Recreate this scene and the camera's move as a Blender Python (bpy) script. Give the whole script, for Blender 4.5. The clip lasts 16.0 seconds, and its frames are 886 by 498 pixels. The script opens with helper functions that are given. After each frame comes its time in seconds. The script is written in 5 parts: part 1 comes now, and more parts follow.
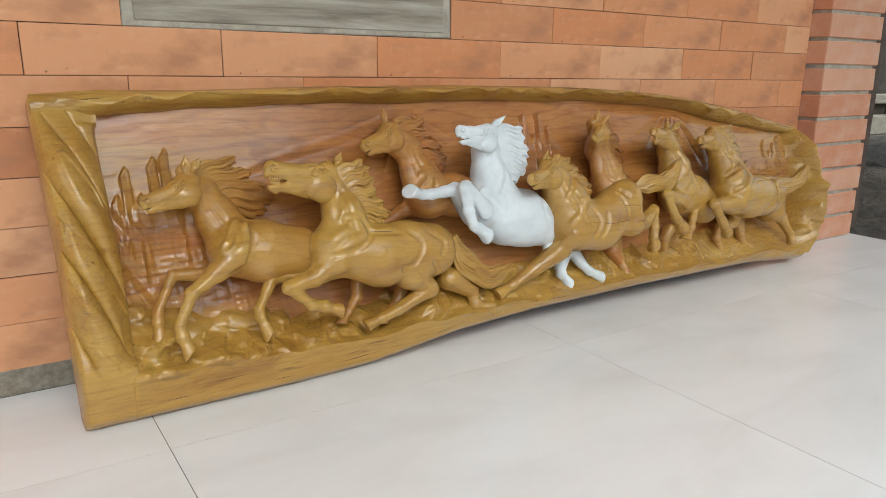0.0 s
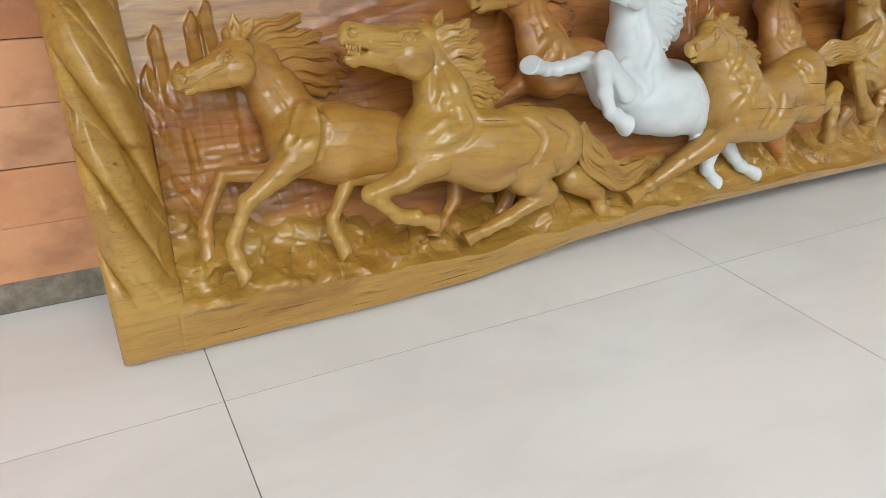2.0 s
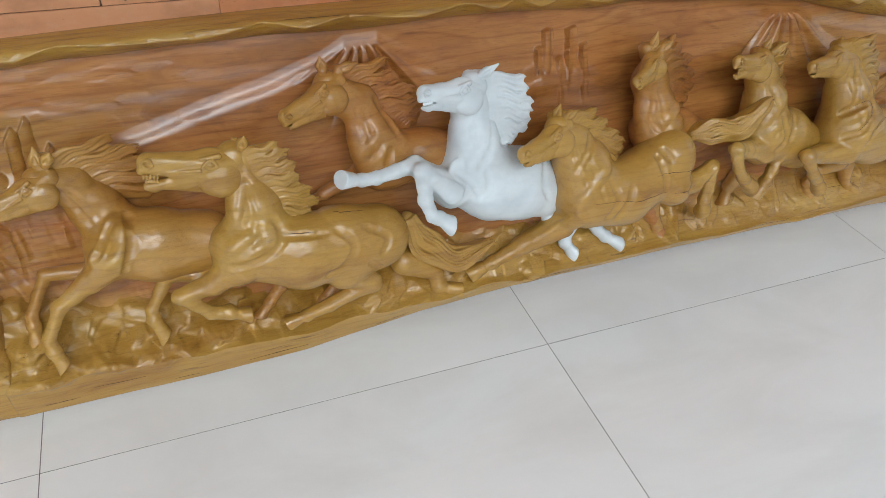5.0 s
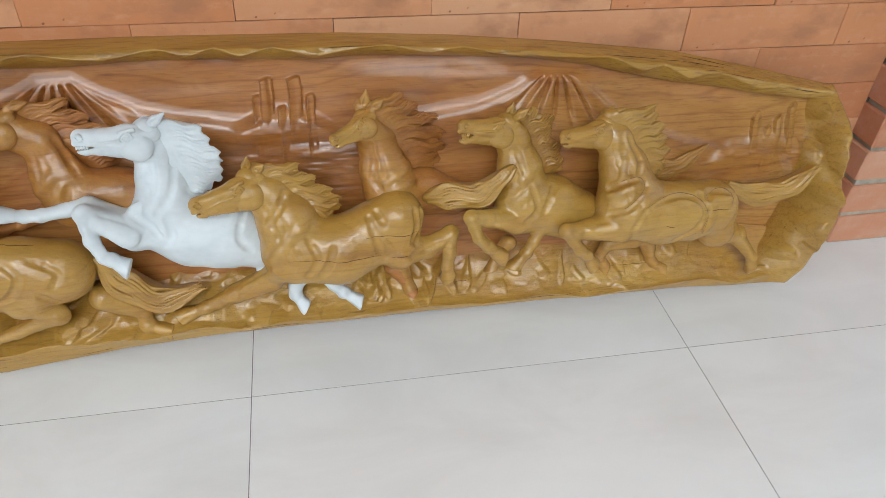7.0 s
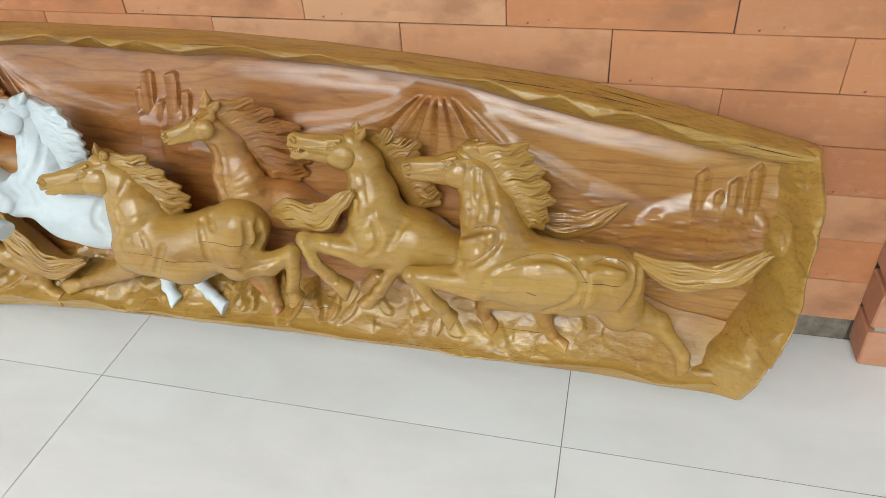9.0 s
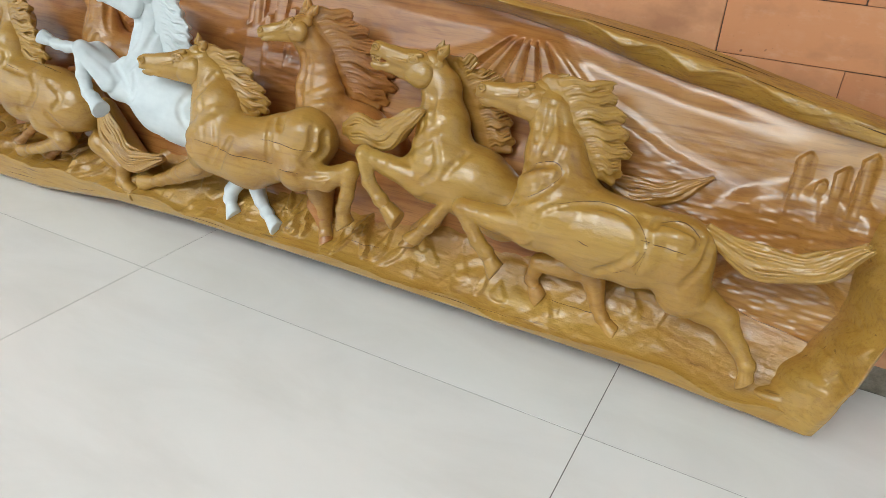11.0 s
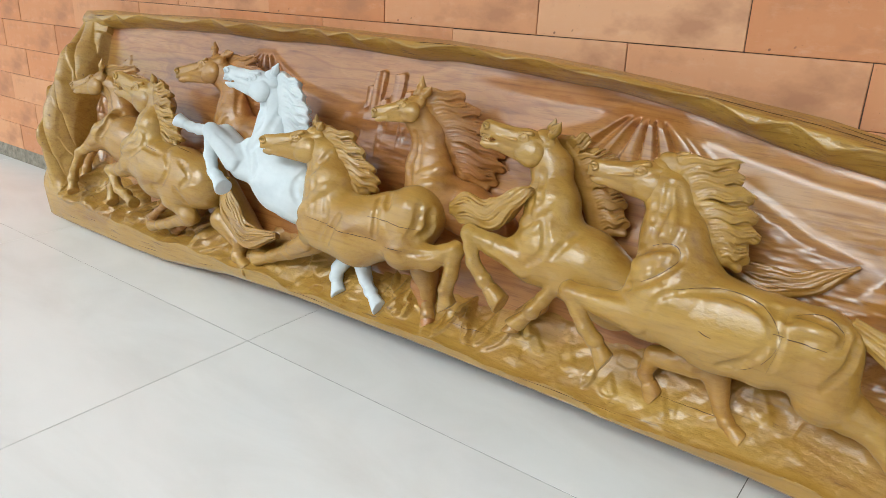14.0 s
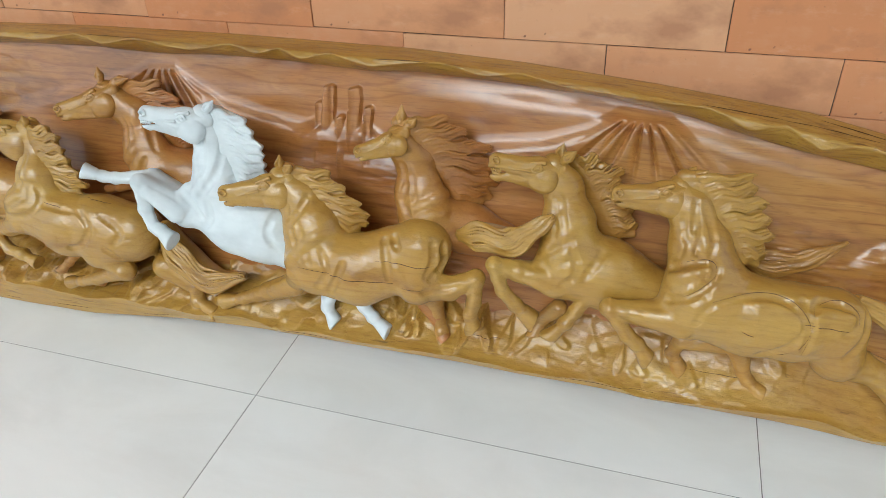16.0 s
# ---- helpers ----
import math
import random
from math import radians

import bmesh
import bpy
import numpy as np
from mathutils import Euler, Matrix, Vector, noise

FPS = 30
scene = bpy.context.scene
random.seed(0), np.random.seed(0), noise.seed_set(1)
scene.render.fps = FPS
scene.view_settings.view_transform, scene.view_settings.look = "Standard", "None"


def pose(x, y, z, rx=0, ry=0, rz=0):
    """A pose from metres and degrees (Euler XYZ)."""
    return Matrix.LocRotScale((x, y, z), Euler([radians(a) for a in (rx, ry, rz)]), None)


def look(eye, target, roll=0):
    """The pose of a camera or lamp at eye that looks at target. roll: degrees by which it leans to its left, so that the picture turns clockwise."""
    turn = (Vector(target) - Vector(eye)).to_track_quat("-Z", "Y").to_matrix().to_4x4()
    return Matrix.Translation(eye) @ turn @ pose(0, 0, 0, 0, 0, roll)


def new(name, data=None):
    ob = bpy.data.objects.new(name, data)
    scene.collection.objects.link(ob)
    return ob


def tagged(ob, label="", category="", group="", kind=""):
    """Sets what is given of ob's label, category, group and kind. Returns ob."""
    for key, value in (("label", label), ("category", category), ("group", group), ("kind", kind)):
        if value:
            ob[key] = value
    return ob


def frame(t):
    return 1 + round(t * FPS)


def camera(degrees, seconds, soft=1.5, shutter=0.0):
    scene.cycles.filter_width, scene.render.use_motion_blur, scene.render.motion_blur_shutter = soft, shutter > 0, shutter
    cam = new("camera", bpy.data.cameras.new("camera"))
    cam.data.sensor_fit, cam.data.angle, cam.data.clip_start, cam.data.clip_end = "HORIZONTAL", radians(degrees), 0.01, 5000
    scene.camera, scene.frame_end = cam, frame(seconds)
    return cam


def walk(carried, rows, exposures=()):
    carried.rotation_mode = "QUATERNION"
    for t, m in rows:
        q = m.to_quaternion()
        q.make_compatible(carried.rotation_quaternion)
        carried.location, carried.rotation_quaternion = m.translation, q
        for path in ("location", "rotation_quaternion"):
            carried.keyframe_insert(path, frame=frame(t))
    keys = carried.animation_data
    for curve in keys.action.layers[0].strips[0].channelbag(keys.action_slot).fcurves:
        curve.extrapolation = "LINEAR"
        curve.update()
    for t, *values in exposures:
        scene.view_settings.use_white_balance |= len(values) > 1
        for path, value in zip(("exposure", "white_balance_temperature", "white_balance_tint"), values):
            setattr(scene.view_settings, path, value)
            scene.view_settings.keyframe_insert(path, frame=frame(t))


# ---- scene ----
cam = camera(63.3, 16.0, soft=0.5)
PATH = [
    (0, -0.7481, -0.7598, 0.4150, 75.75, -0.93, -33.42),
    (0.5, -0.7363, -0.7339, 0.3995, 74.12, -0.59, -32.83),
    (1, -0.7223, -0.6770, 0.3800, 72.71, -1.45, -31.64),
    (1.5, -0.6796, -0.6132, 0.3671, 71.46, -1.75, -30.55),
    (2, -0.6706, -0.5297, 0.4153, 62.71, -1.45, -27.60),
    (2.5, -0.6595, -0.4685, 0.5182, 58.24, -3.52, -27.21),
    (3, -0.6447, -0.4527, 0.5901, 56.34, -3.33, -27.12),
    (3.5, -0.6268, -0.4677, 0.6632, 54.38, -2.38, -27.44),
    (4, -0.5235, -0.5322, 0.6750, 50.95, -1.08, -24.89),
    (6.5, -0.0913, -0.5688, 0.7019, 52.06, -5.30, -14.52),
    (7, 0.1044, -0.6283, 0.7269, 51.48, -2.21, -10.42),
    (7.5, 0.1828, -0.6260, 0.7219, 49.22, 0.04, -6.50),
    (8, 0.3280, -0.5672, 0.6980, 45.96, 1.83, -7.99),
    (8.5, 0.4346, -0.5177, 0.6885, 48.44, 6.19, -2.91),
    (9, 0.6209, -0.5280, 0.6775, 53.07, 2.86, 13.23),
    (9.5, 0.6648, -0.5349, 0.6603, 55.41, 0.23, 20.78),
    (10, 0.6431, -0.5653, 0.5900, 57.40, -3.49, 24.41),
    (12.5, 0.8144, -0.5295, 0.4415, 68.17, -0.96, 32.50),
    (13, 0.7827, -0.5238, 0.4428, 69.05, -1.82, 34.87),
    (13.5, 0.7460, -0.5266, 0.4426, 69.39, -1.96, 36.97),
    (14, 0.7005, -0.5278, 0.4521, 69.57, -2.10, 37.06),
    (14.5, 0.6550, -0.5185, 0.4609, 68.94, -2.47, 35.31),
    (15, 0.5796, -0.5283, 0.5344, 63.21, -0.16, 27.70),
    (15.5, 0.5062, -0.5571, 0.6209, 59.57, 1.33, 19.32),
    (16, 0.4373, -0.5509, 0.6532, 56.20, 1.83, 16.87),
]
EXPOSURE = [(0.0, -0.06, 6050), (0.5, -0.02, 6050), (1.5, 0.06, 6150), (2.0, -0.08, 6150), (3.5, 0.00, 5900), (4.0, 0.00, 5800), (6.5, -0.58, 5800), (7.0, -0.08, 5850), (7.5, -0.10, 5900), (8.0, -0.24, 6200), (9.0, 0.13, 5950), (9.5, 0.05, 5900), (10.0, 0.04, 6000), (12.5, 0.00, 6000), (13.0, 0.11, 5850), (13.5, 0.04, 5850), (14.0, 0.14, 5850), (14.5, -0.05, 5850), (15.0, -0.02, 5750), (16.0, 0.05, 5800)]
walk(cam, [(t, pose(x, y, z, rx, ry, rz)) for t, x, y, z, rx, ry, rz in PATH], [(t, e + 0.80, k, 4 if t < 9 else 0) for t, e, k in EXPOSURE])

# ---- light ----
SUN_EL, SUN_AZ = 50.0, 188.0
world = bpy.data.worlds.new("overcast_sky")
scene.world = world
world.use_nodes = True
wn, wl = world.node_tree.nodes, world.node_tree.links
sky = wn.new("ShaderNodeTexSky")
sky.sky_type, sky.sun_disc = "NISHITA", False
sky.sun_elevation, sky.sun_rotation = radians(SUN_EL), radians(SUN_AZ)
sky.air_density, sky.dust_density, sky.ozone_density = 1.0, 4.0, 1.0
pale = wn.new("ShaderNodeHueSaturation")
pale.inputs["Saturation"].default_value = 0.15
wl.new(sky.outputs[0], pale.inputs["Color"])
wl.new(pale.outputs[0], wn["Background"].inputs[0])
wn["Background"].inputs[1].default_value = 0.15
sun = new("sun", bpy.data.lights.new("sun", "SUN"))
sun.data.energy, sun.data.angle, sun.data.color = 0.6, radians(40), (1.0, 0.99, 0.97)
sun.matrix_world = look((-0.9, -4.4, 5.3), (0.1, 0.1, 0.0))


# ---- materials ----
def material(name, rough=0.5, coat=0.0, coat_rough=0.1):
    m = bpy.data.materials.new(name)
    m.use_nodes = True
    b = m.node_tree.nodes["Principled BSDF"]
    b.inputs["Roughness"].default_value = rough
    b.inputs["Coat Weight"].default_value = coat
    b.inputs["Coat Roughness"].default_value = coat_rough
    return m, m.node_tree.nodes, m.node_tree.links, b


def coords(n, l, scale=(1, 1, 1), kind="Object"):
    tc, mp = n.new("ShaderNodeTexCoord"), n.new("ShaderNodeMapping")
    mp.inputs["Scale"].default_value = scale
    l.new(tc.outputs[kind], mp.inputs[0])
    return mp.outputs[0]


def noise_tex(n, l, vec, scale, detail=4.0, rough=0.55, dist=0.0):
    t = n.new("ShaderNodeTexNoise")
    t.inputs["Scale"].default_value, t.inputs["Detail"].default_value = scale, detail
    t.inputs["Roughness"].default_value, t.inputs["Distortion"].default_value = rough, dist
    l.new(vec, t.inputs["Vector"])
    return t.outputs["Fac"]


def ramp(n, l, fac, stops):
    r = n.new("ShaderNodeValToRGB")
    e = r.color_ramp.elements
    while len(e) < len(stops):
        e.new(0.5)
    for el, (p, c) in zip(e, stops):
        el.position, el.color = p, (*c, 1) if len(c) == 3 else c
    l.new(fac, r.inputs[0])
    return r.outputs[0]


def mix(n, l, fac, a, b, kind="MIX"):
    m = n.new("ShaderNodeMix")
    m.data_type, m.blend_type = "RGBA", kind
    for s, v in ((m.inputs[0], fac), (m.inputs[6], a), (m.inputs[7], b)):
        if hasattr(v, "is_linked"):
            l.new(v, s)
        elif isinstance(v, (int, float)):
            s.default_value = v
        else:
            s.default_value = (*v, 1)
    return m.outputs[2]


def bump(n, l, b, height, strength, dist):
    bp = n.new("ShaderNodeBump")
    bp.inputs["Strength"].default_value, bp.inputs["Distance"].default_value = strength, dist
    l.new(height, bp.inputs["Height"])
    l.new(bp.outputs[0], b.inputs["Normal"])
    l.new(bp.outputs[0], b.inputs["Coat Normal"])


def mapped(n, l, fac, a, b, c=0.0, d=1.0):
    r = n.new("ShaderNodeMapRange")
    for i, v in enumerate((a, b, c, d)):
        r.inputs[1 + i].default_value = v
    l.new(fac, r.inputs[0])
    return r.outputs[0]


def facets(n, l, scale):
    """Height of small flat knife cuts: every cell is a plane with a tilt of its own."""
    warp = noise_tex(n, l, coords(n, l, (scale[0] * 0.6, scale[1] * 0.6, scale[2] * 0.6)), 1.0, 2)
    push = n.new("ShaderNodeVectorMath")
    push.operation = "MULTIPLY_ADD"
    l.new(warp, push.inputs[0])
    push.inputs[1].default_value = (0.6, 0.6, 0.6)
    l.new(coords(n, l, scale), push.inputs[2])
    cell = n.new("ShaderNodeTexVoronoi")
    l.new(push.outputs[0], cell.inputs["Vector"])
    away, tilt, dot = (n.new("ShaderNodeVectorMath") for i in range(3))
    away.operation, tilt.operation, dot.operation = "SUBTRACT", "SUBTRACT", "DOT_PRODUCT"
    l.new(push.outputs[0], away.inputs[0])
    l.new(cell.outputs["Position"], away.inputs[1])
    l.new(cell.outputs["Color"], tilt.inputs[0])
    tilt.inputs[1].default_value = (0.5, 0.5, 0.5)
    l.new(away.outputs[0], dot.inputs[0])
    l.new(tilt.outputs[0], dot.inputs[1])
    return dot.outputs["Value"]


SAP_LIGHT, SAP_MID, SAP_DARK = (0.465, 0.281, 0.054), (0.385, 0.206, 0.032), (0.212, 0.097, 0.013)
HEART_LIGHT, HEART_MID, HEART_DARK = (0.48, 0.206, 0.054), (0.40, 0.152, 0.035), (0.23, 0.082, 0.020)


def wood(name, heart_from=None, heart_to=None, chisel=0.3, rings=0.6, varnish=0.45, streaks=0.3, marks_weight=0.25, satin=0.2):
    """Varnished plank wood, grain along the board. With two depths, brown heartwood below the first runs into yellow
    sapwood above the second, so recesses come out darker.
    """
    m, n, l, b = material(name, 0.5, varnish, satin)
    b.inputs["Specular IOR Level"].default_value = 0.25
    b.inputs["Coat IOR"].default_value = 1.55
    flow = coords(n, l, (2.6, 15, 15))
    warp = noise_tex(n, l, coords(n, l, (4, 9, 9)), 1.0, 3)
    add = n.new("ShaderNodeVectorMath")
    add.operation = "MULTIPLY_ADD"
    l.new(warp, add.inputs[0])
    add.inputs[1].default_value = (2.2, 3.5, 3.5)
    l.new(flow, add.inputs[2])
    grain = noise_tex(n, l, add.outputs[0], 1.0, 6, 0.62)
    fine = noise_tex(n, l, coords(n, l, (14, 210, 210)), 1.0, 3, 0.7)
    big = noise_tex(n, l, coords(n, l, (5, 8, 8)), 1.0, 3)
    sap = ramp(n, l, grain, [(0.22, SAP_DARK), (0.38, SAP_MID), (0.66, SAP_LIGHT)])
    colour = sap
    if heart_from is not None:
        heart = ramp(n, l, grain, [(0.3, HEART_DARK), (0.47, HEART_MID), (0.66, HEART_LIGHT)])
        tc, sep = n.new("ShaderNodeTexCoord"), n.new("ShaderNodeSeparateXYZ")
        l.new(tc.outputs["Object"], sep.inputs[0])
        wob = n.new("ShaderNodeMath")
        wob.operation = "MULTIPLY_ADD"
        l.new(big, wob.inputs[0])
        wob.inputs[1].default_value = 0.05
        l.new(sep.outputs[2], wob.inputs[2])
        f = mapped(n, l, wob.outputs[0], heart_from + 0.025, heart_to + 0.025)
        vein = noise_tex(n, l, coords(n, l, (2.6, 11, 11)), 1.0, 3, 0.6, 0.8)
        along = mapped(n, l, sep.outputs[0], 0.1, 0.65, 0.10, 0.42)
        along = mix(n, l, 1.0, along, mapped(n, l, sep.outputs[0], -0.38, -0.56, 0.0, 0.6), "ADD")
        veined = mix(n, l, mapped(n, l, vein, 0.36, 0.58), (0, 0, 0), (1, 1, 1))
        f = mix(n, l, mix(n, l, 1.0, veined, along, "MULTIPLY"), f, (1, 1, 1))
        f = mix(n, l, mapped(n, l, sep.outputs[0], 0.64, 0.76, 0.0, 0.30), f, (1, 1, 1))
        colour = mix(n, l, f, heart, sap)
    ring = n.new("ShaderNodeTexWave")
    ring.wave_type, ring.bands_direction = "BANDS", "Y"
    ring.inputs["Scale"].default_value, ring.inputs["Distortion"].default_value = 6.0, 22.0
    ring.inputs["Detail"].default_value, ring.inputs["Detail Scale"].default_value = 3.0, 0.7
    l.new(coords(n, l, (0.55, 2.6, 2.6)), ring.inputs["Vector"])
    lines = ramp(n, l, ring.outputs["Fac"], [(0.0, (0.55, 0.42, 0.32)), (0.10, (0.86, 0.80, 0.72)), (0.3, (1, 1, 1))])
    colour = mix(n, l, rings, colour, lines, "MULTIPLY")
    streak = ramp(n, l, fine, [(0.3, (0.50, 0.42, 0.32)), (0.5, (1, 1, 1))])
    colour = mix(n, l, streaks, colour, streak, "MULTIPLY")
    l.new(mix(n, l, mapped(n, l, big, 0.35, 0.7, 0.0, 0.35), colour, (0.9, 0.75, 0.5), "MULTIPLY"), b.inputs["Base Color"])
    pores = ramp(n, l, noise_tex(n, l, coords(n, l, (34, 420, 420)), 1.0, 2, 0.6), [(0.58, (0, 0, 0)), (0.70, (1, 1, 1))])
    marks = ramp(n, l, noise_tex(n, l, coords(n, l, (13, 120, 120)), 1.0, 3, 0.6), [(0.66, (0, 0, 0)), (0.74, (1, 1, 1))])
    colour = b.inputs["Base Color"].links[0].from_socket
    colour = mix(n, l, mix(n, l, 0.6 * streaks, (0, 0, 0), pores), colour, (0.13, 0.05, 0.014))
    colour = mix(n, l, mix(n, l, marks_weight, (0, 0, 0), marks), colour, (0.07, 0.028, 0.010))
    l.new(colour, b.inputs["Base Color"])
    cut = noise_tex(n, l, coords(n, l, (60, 170, 170)), 1.0, 3, 0.5)
    knife = facets(n, l, (34, 62, 62))
    small = facets(n, l, (75, 130, 130))
    hgt = n.new("ShaderNodeMath")
    hgt.operation = "MULTIPLY_ADD"
    l.new(small, hgt.inputs[0])
    hgt.inputs[1].default_value = 0.40
    l.new(knife, hgt.inputs[2])
    rough = n.new("ShaderNodeMath")
    rough.operation = "MULTIPLY_ADD"
    l.new(cut, rough.inputs[0])
    rough.inputs[1].default_value = 0.22
    l.new(hgt.outputs[0], rough.inputs[2])
    bump(n, l, b, rough.outputs[0], chisel, 0.006)
    return m


sapwood = wood("sapwood_varnished", chisel=0.50, rings=0.35, varnish=0.9, streaks=0.6, marks_weight=0.7)
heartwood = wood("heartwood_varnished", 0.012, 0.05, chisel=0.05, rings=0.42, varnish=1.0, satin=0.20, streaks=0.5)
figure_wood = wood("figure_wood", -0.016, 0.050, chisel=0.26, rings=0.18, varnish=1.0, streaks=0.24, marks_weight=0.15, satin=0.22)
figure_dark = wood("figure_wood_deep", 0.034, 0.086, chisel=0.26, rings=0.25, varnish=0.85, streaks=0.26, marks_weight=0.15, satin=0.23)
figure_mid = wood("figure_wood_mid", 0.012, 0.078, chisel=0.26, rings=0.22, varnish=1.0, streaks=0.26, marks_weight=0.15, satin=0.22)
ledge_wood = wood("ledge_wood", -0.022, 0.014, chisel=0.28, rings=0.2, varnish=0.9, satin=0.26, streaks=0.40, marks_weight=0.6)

white_paint, n_, l_, b_ = material("white_paint", 0.5)
l_.new(ramp(n_, l_, noise_tex(n_, l_, coords(n_, l_, (25, 40, 40)), 1.0, 4), [(0.3, (0.56, 0.60, 0.61)), (0.6, (0.67, 0.71, 0.72))]), b_.inputs["Base Color"])
bump(n_, l_, b_, noise_tex(n_, l_, coords(n_, l_, (60, 140, 140)), 1.0, 3), 0.15, 0.001)

brick_mat, n_, l_, b_ = material("terracotta_brick", 0.75)
info = n_.new("ShaderNodeObjectInfo")
base_c = ramp(n_, l_, info.outputs["Random"], [(0.0, (0.50, 0.20, 0.084)), (0.3, (0.64, 0.315, 0.155)), (0.55, (0.58, 0.235, 0.096)), (0.8, (0.62, 0.29, 0.136)), (1.0, (0.67, 0.37, 0.20))])
blotch = noise_tex(n_, l_, coords(n_, l_, (9, 9, 14)), 1.0, 5, 0.6)
speck = noise_tex(n_, l_, coords(n_, l_, (160, 160, 160)), 1.0, 3, 0.7)
c_ = mix(n_, l_, mapped(n_, l_, blotch, 0.52, 0.70, 0, 0.75), base_c, (0.38, 0.170, 0.085))
pit = noise_tex(n_, l_, coords(n_, l_, (70, 70, 70)), 1.0, 2, 0.5)
c_ = mix(n_, l_, mapped(n_, l_, pit, 0.72, 0.76, 0, 0.8), c_, (0.16, 0.07, 0.04))
c_ = mix(n_, l_, mapped(n_, l_, blotch, 0.46, 0.25, 0, 0.6), c_, (0.66, 0.38, 0.23))
dust = noise_tex(n_, l_, coords(n_, l_, (30, 30, 60)), 1.0, 5, 0.7)
c_ = mix(n_, l_, mapped(n_, l_, dust, 0.55, 0.75, 0, 0.35), c_, (0.70, 0.44, 0.30))
c_ = mix(n_, l_, mapped(n_, l_, speck, 0.66, 0.75, 0, 0.5), c_, (0.2, 0.09, 0.05))
l_.new(c_, b_.inputs["Base Color"])
bump(n_, l_, b_, speck, 0.25, 0.001)

pier_mat, n_, l_, b_ = material("pier_brick", 0.8)
info = n_.new("ShaderNodeObjectInfo")
base_c = ramp(n_, l_, info.outputs["Random"], [(0.0, (0.50, 0.21, 0.11)), (0.5, (0.56, 0.27, 0.155)), (1.0, (0.60, 0.33, 0.21))])
blotch = noise_tex(n_, l_, coords(n_, l_, (14, 14, 20)), 1.0, 5, 0.65)
speck = noise_tex(n_, l_, coords(n_, l_, (160, 160, 160)), 1.0, 3, 0.7)
c_ = mix(n_, l_, mapped(n_, l_, blotch, 0.46, 0.70, 0, 0.55), base_c, (0.60, 0.39, 0.29))
l_.new(mix(n_, l_, mapped(n_, l_, speck, 0.6, 0.8, 0, 0.4), c_, (0.3, 0.13, 0.08)), b_.inputs["Base Color"])
bump(n_, l_, b_, speck, 0.35, 0.0015)


def rough_mat(name, a, b2, scale, rough=0.9, strength=0.5, dist=0.003):
    m, n, l, b = material(name, rough)
    v = coords(n, l)
    l.new(ramp(n, l, noise_tex(n, l, v, scale, 6, 0.65), [(0.3, a), (0.7, b2)]), b.inputs["Base Color"])
    bump(n, l, b, noise_tex(n, l, v, scale * 4, 5, 0.7), strength, dist)
    return m


mortar = rough_mat("grey_mortar", (0.28, 0.255, 0.20), (0.48, 0.44, 0.36), 40)
joint_mat = rough_mat("dark_joint", (0.05, 0.035, 0.025), (0.12, 0.08, 0.06), 40)
concrete = rough_mat("plinth_concrete", (0.17, 0.145, 0.11), (0.46, 0.40, 0.31), 60, strength=1.0, dist=0.006)
dirt = rough_mat("dirt", (0.035, 0.028, 0.02), (0.11, 0.088, 0.065), 9, 0.95, 1.0, 0.02)
dark_line_mat = rough_mat("crack_cut_shadow", (0.06, 0.026, 0.008), (0.10, 0.045, 0.015), 80)
grout = rough_mat("tile_grout", (0.13, 0.125, 0.118), (0.23, 0.222, 0.21), 60)
dull_render = rough_mat("plaster", (0.42, 0.40, 0.37), (0.5, 0.48, 0.45), 6)

# Dark so that the added south wall reflects dimly in the varnish.
dark_render = rough_mat("dark_plaster", (0.10, 0.10, 0.09), (0.18, 0.175, 0.16), 3)

grey_wood, n_, l_, b_ = material("weathered_wood", 0.85)
g_ = noise_tex(n_, l_, coords(n_, l_, (5, 60, 70)), 1.0, 6, 0.65, 0.4)
l_.new(ramp(n_, l_, g_, [(0.3, (0.15, 0.125, 0.095)), (0.5, (0.31, 0.275, 0.215)), (0.7, (0.44, 0.40, 0.33))]), b_.inputs["Base Color"])
bump(n_, l_, b_, g_, 0.5, 0.002)

dark_timber = rough_mat("dark_timber", (0.03, 0.025, 0.018), (0.085, 0.07, 0.05), 18)
pale_timber = rough_mat("pale_timber", (0.24, 0.215, 0.165), (0.38, 0.345, 0.27), 25)

tile_mat, n_, l_, b_ = material("polished_tile", 0.16)
b_.inputs["Specular IOR Level"].default_value = 0.5
v_ = coords(n_, l_, (1.6, 3.5, 1))
veil = noise_tex(n_, l_, v_, 2.2, 6, 0.6, 0.6)
l_.new(ramp(n_, l_, veil, [(0.3, (0.72, 0.71, 0.69)), (0.55, (0.79, 0.785, 0.77)), (0.75, (0.82, 0.815, 0.80))]), b_.inputs["Base Color"])
l_.new(mapped(n_, l_, noise_tex(n_, l_, coords(n_, l_), 6, 4), 0.3, 0.7, 0.10, 0.24), b_.inputs["Roughness"])


# ---- mesh helpers ----
def mesh_object(name, verts, faces, mat, parent=None, label="", smooth=False):
    me = bpy.data.meshes.new(name)
    me.from_pydata([tuple(v) for v in verts] if not isinstance(verts, np.ndarray) else verts.tolist(), [], faces if isinstance(faces, list) else faces.tolist())
    me.materials.append(mat)
    if smooth:
        me.polygons.foreach_set("use_smooth", [True] * len(me.polygons))
    me.update()
    ob = new(name, me)
    if parent:
        ob.parent = parent
    return tagged(ob, label)


